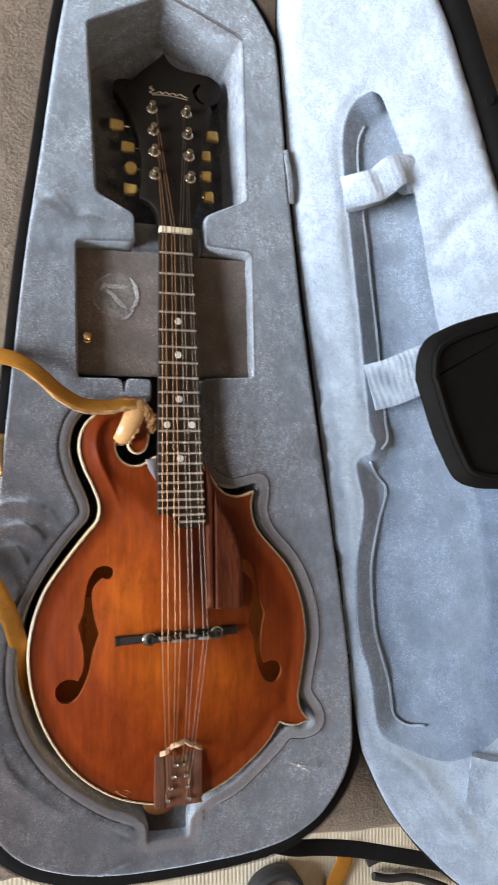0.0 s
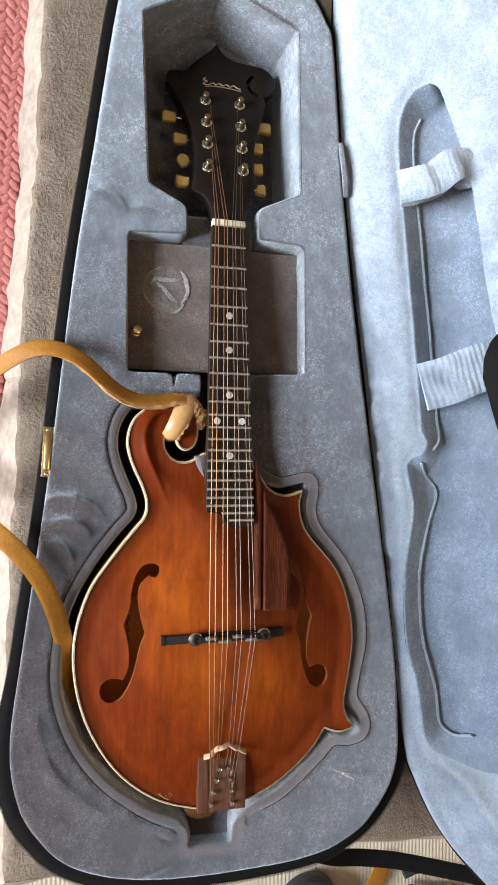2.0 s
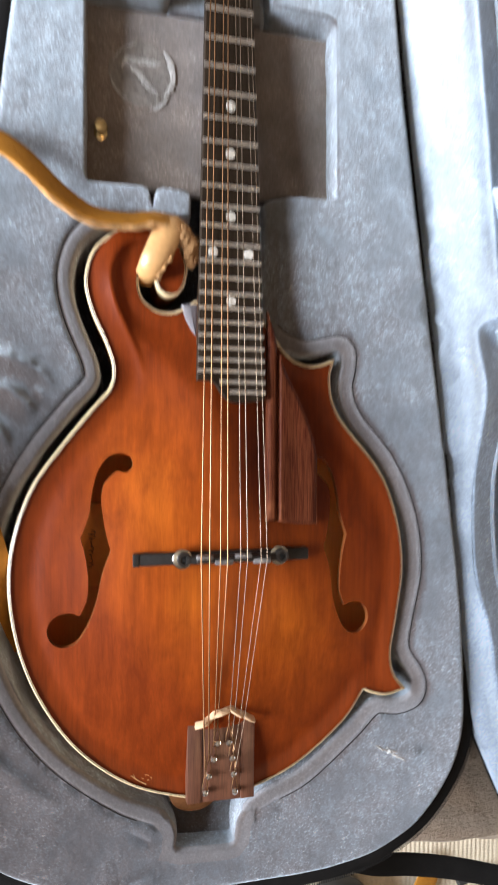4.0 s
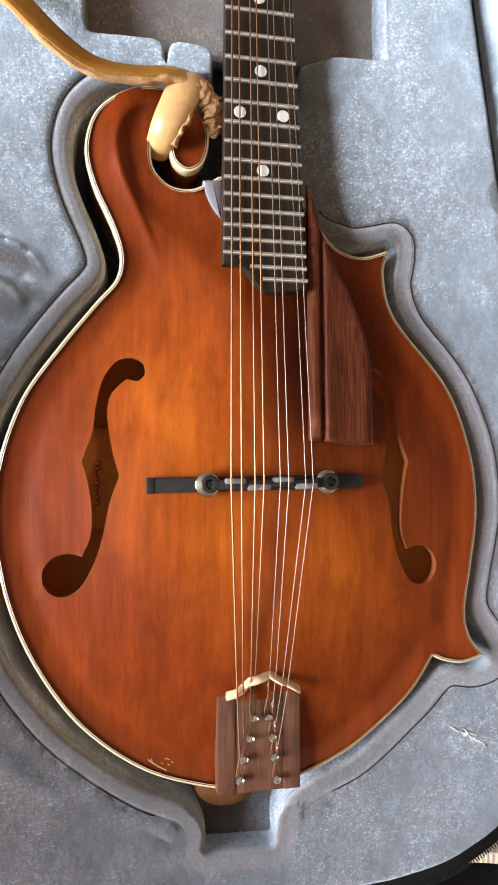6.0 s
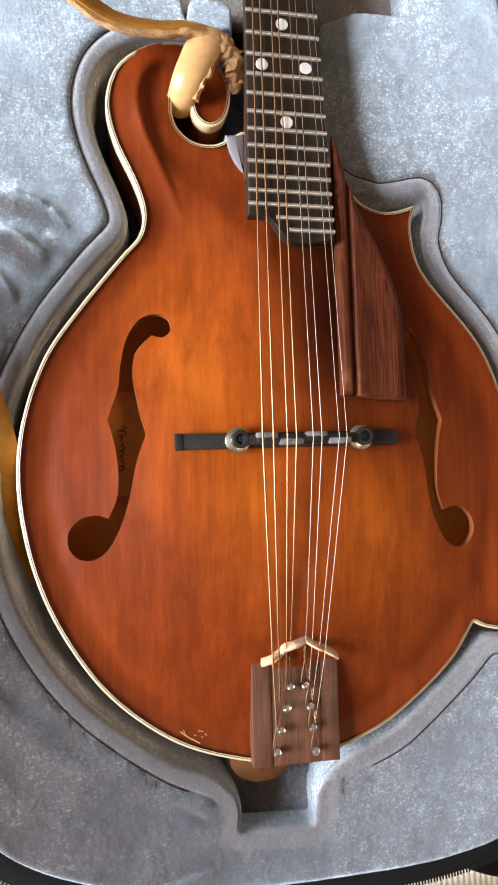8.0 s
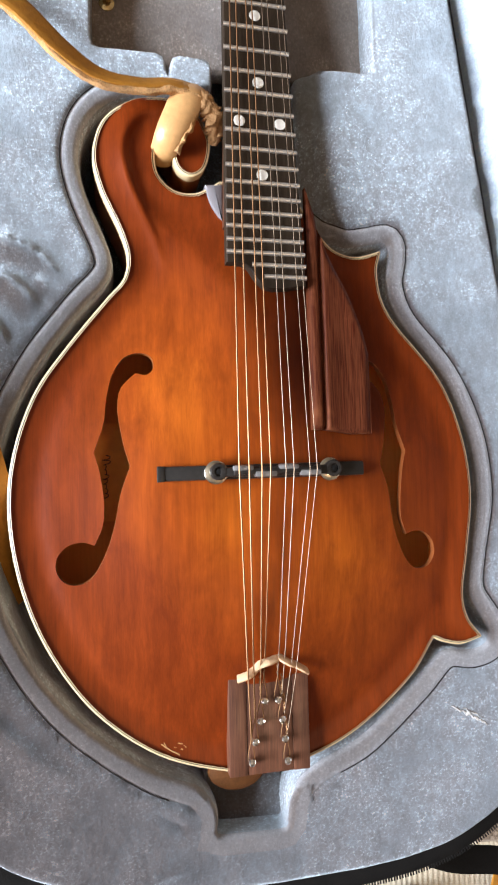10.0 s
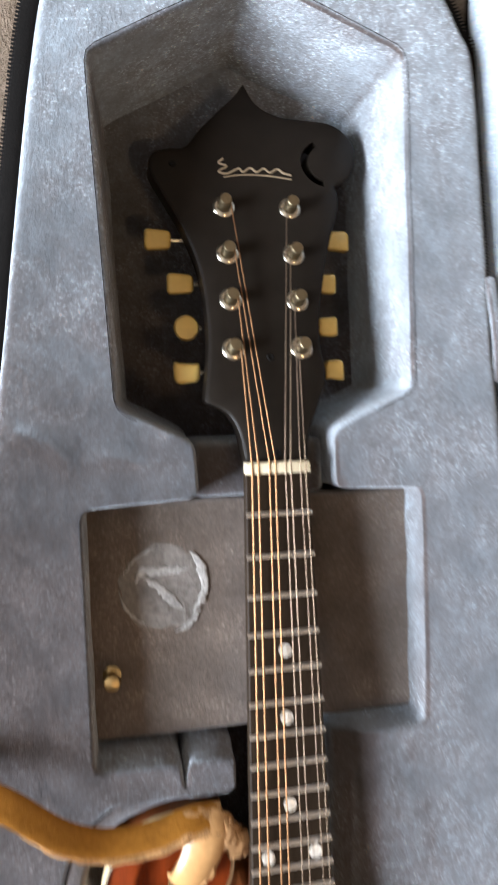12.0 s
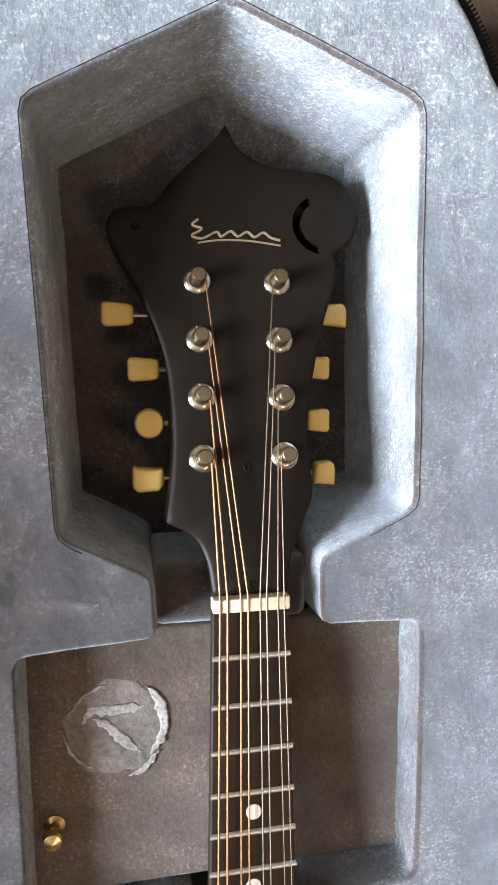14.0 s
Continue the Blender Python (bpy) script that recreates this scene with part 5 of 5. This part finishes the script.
# leather strip woven between the strings
weave = [(-17.5, -98.5, 110.5), (-12.5, -96.5, 112.6), (-9, -95, 110.2), (-6.5, -92.5, 111.0), (-3.5, -91.0, 113.2), (0, -90.2, 112.6), (3.5, -89.5, 110.6), (5, -90.2, 112.2), (8.5, -92.2, 113.4), (11.5, -93.6, 111.0), (14.5, -95.2, 112.6), (18.0, -97.5, 110.6)]
part("leather_damper", ribbon([tuple(np.array(p) * MM) for p in cr(weave, 4)], 0.0045, 0.0018, 62, 4), LEATHER_ROSE, mandolin, "pinkish leather strip woven through the strings")

# ---- leather strap ----
strap = thing("leather_strap", "tan leather strap tied to the scroll, over the case edge", "leather strap")
loop_pts = [(-30, 199, 106), (-44, 200, 108), (-60, 197, 110), (-80, 198, 112), (-98, 207, 116), (-118, 224, 118), (-136, 233, 117), (-156, 234, 112), (-176, 226, 100), (-200, 212, 70), (-228, 196, 20), (-262, 178, -30), (-300, 160, -50), (-318, 140, -50), (-305, 120, -46), (-270, 118, -24),
            (-236, 116, 30), (-208, 106, 80), (-184, 91, 104), (-166, 75, 110), (-150, 54, 110), (-139, 30, 106), (-132, 4, 98), (-128, -20, 86), (-125, -44, 70), (-122, -62, 56)]
P = cr(loop_pts, 6)
n = len(P)
tilt = np.interp(np.linspace(0, 1, n), [0, 0.08, 0.14, 0.22, 0.3, 0.6, 0.78, 0.88, 0.95, 1], [-40, -36, -30, -22, -8, 0, 5, 14, 28, 40])
part("strap_band", ribbon([tuple(p * MM) for p in P], np.interp(np.linspace(0, 1, n), [0, 0.1, 0.25, 0.7, 1], [0.011, 0.011, 0.013, 0.015, 0.014]), 0.0028, tilt, 8), LEATHER, strap, "smooth tan leather band")
Q = [p * MM for p in P[: int(n * 0.26)]]
m = len(Q)
fuzz = [tuple(q + np.array((0, -0.0014 - 0.0022 * i / m, 0.0008 - 0.0016 * i / m))) for i, q in enumerate(Q)]
FV, FF = ribbon(fuzz, np.interp(np.arange(m) / m, [0, 0.25, 0.6, 1], [0.0125, 0.0135, 0.0105, 0.0045]) + 0.0005 * np.sin(np.arange(m) * 1.9), 0.0032, tilt[:m] * 0.85, 14)
FV = [tuple(np.array(v) + 0.0008 * np.array(noise.noise_vector((v[0] * 620, v[1] * 620, v[2] * 620)))) for v in FV]
part("rough_edge", (FV, FF), LEATHER_SUEDE, strap, "rough suede side of the band")
wrap = cr([(-33, 201.5, 105.5), (-35, 197, 109), (-38, 190, 111.5), (-41.5, 182, 112), (-45, 174.5, 110.5), (-47.5, 169, 106.5), (-49, 166, 100), (-49.5, 164.5, 93)], 6)
part("scroll_wrap", ribbon([tuple(p * MM) for p in wrap], np.interp(np.linspace(0, 1, len(wrap)), [0, 0.3, 0.6, 1], [0.0165, 0.0170, 0.0150, 0.0125]), 0.0026, np.interp(np.linspace(0, 1, len(wrap)), [0, 0.5, 1], [-14, -4, 6]), 12, 0.0024), LEATHER_PALE, strap, "pale shiny leather wrap")
edge = [p + np.array((7.6 - 0.09 * i, -3.0 - 0.02 * i, -2.2)) for i, p in enumerate(wrap[4:30])]
EV, EF = ribbon([tuple(p * MM) for p in edge], 0.0036 + 0.0008 * np.sin(np.arange(len(edge)) * 1.3) + 0.0009 * np.sin(np.arange(len(edge)) * 0.47 + 1), 0.0026, -30, 6)
EV = [tuple(np.array(v) + 0.0009 * np.array(noise.noise_vector((v[0] * 450, v[1] * 450, v[2] * 450)))) for v in EV]
part("torn_edge", (EV, EF), LEATHER_SUEDE, strap, "ragged suede edge of the wrap")
knot = cr([(-33, 199, 104), (-29, 195, 108), (-25.5, 190, 109), (-22.5, 184, 107.5), (-21.5, 179, 104), (-21.5, 175, 99)], 8)
kn = len(knot)
torn = np.interp(np.linspace(0, 1, kn), [0, 0.4, 0.8, 1], [0.006, 0.011, 0.010, 0.005]) + 0.0016 * np.sin(np.arange(kn) * 1.7) + 0.001 * np.sin(np.arange(kn) * 4.1)
KV, KF = ribbon([tuple(p * MM) for p in knot], torn, 0.0034, 12 + 14 * np.sin(np.arange(kn) * 0.5), 10, 0.001)
KV = [tuple(np.array(v) + 0.0011 * np.array(noise.noise_vector((v[0] * 420, v[1] * 420, v[2] * 420)))) for v in KV]
part("knot", (KV, KF), LEATHER_ROUGH, strap, "torn knotted leather end")

# ---- clutter on the carpet below the slab ----
CF = FLOOR + 0.003
sandal = thing("sandal", "black sandal with a dark brown insole on the carpet", "sandal")
SO = closed(cr([(106, -346), (119, -330), (140, -323), (160, -328), (173, -346), (177, -390), (170, -450), (158, -510), (132, -540), (106, -525), (94, -460), (93, -394), (106, -346)], 8))
part("sole", loft([up(offset(SO, d), CF + z) for d, z in ((-0.003, 0), (0, 0.004), (0, 0.016), (-0.002, 0.019))], True, (True, False)), RUBBER, sandal, "black rubber sole")
part("insole", sheet(offset(SO, -0.002), [], 0.012, lambda Q: np.full(len(Q), CF + 0.018) - 0.004 * smooth01(gap(SO, Q) / 0.02)), FELT, sandal, "dark brown insole")
part("toe_rim", tube([(x, y, CF + 0.020) for x, y in np.vstack([offset(SO, -0.005), offset(SO, -0.005)[:1]])], 0.0055, 8), RUBBER, sandal)
end = thing("leather_strap", "loose tan leather strap end on the carpet", "leather strap")
part("strap_band", ribbon([tuple(np.array(p) * MM) for p in cr([(237, -318, -62), (228, -336, -58), (219, -356, -60), (210, -386, -64), (198, -430, -64)], 6)], 0.022, 0.0028, 6), LEATHER, end, "golden tan leather band")
for k, run in enumerate(([(262, -345), (282, -341), (306, -348), (330, -357), (352, -364), (384, -384)], [(268, -360), (290, -367), (315, -370), (340, -379), (370, -394)])):
    cable = thing("cable", "black rubber cable lying on the carpet", "cable")
    part("sheath", tube([(p[0] * MM, p[1] * MM, CF + 0.005 + 0.003 * k) for p in cr(run, 8)], 0.0046, 12), RUBBER, cable, "black rubber sheath")

# pale scratches in the finish near the tail
for run, r in (([(-54, -129.4), (-52, -130.8), (-48.5, -133.2), (-45, -135.4)], 0.00030), ([(-52.5, -129.0), (-51.2, -131.4)], 0.00024), ([(-45.8, -129.8), (-43.4, -130.6)], 0.00020),
               ([(-44.4, -132.6), (-43.4, -133.2)], 0.00020), ([(-42.8, -131.6), (-41.6, -132.2)], 0.00016), ([(-47.6, -131.4), (-46.6, -131.9)], 0.00016)):
    q = np.array(cr(run, 5)) * MM + np.stack([np.zeros(len(cr(run, 5))), waves(np.array(cr(run, 5)) * MM, 0.0015, 0.0004, 6.0)], 1)
    part("scratch", tube([(u, v, h) for (u, v), h in zip(q, arch(q))], r, 4), LEATHER_PALE, top, "pale scratch in the finish")
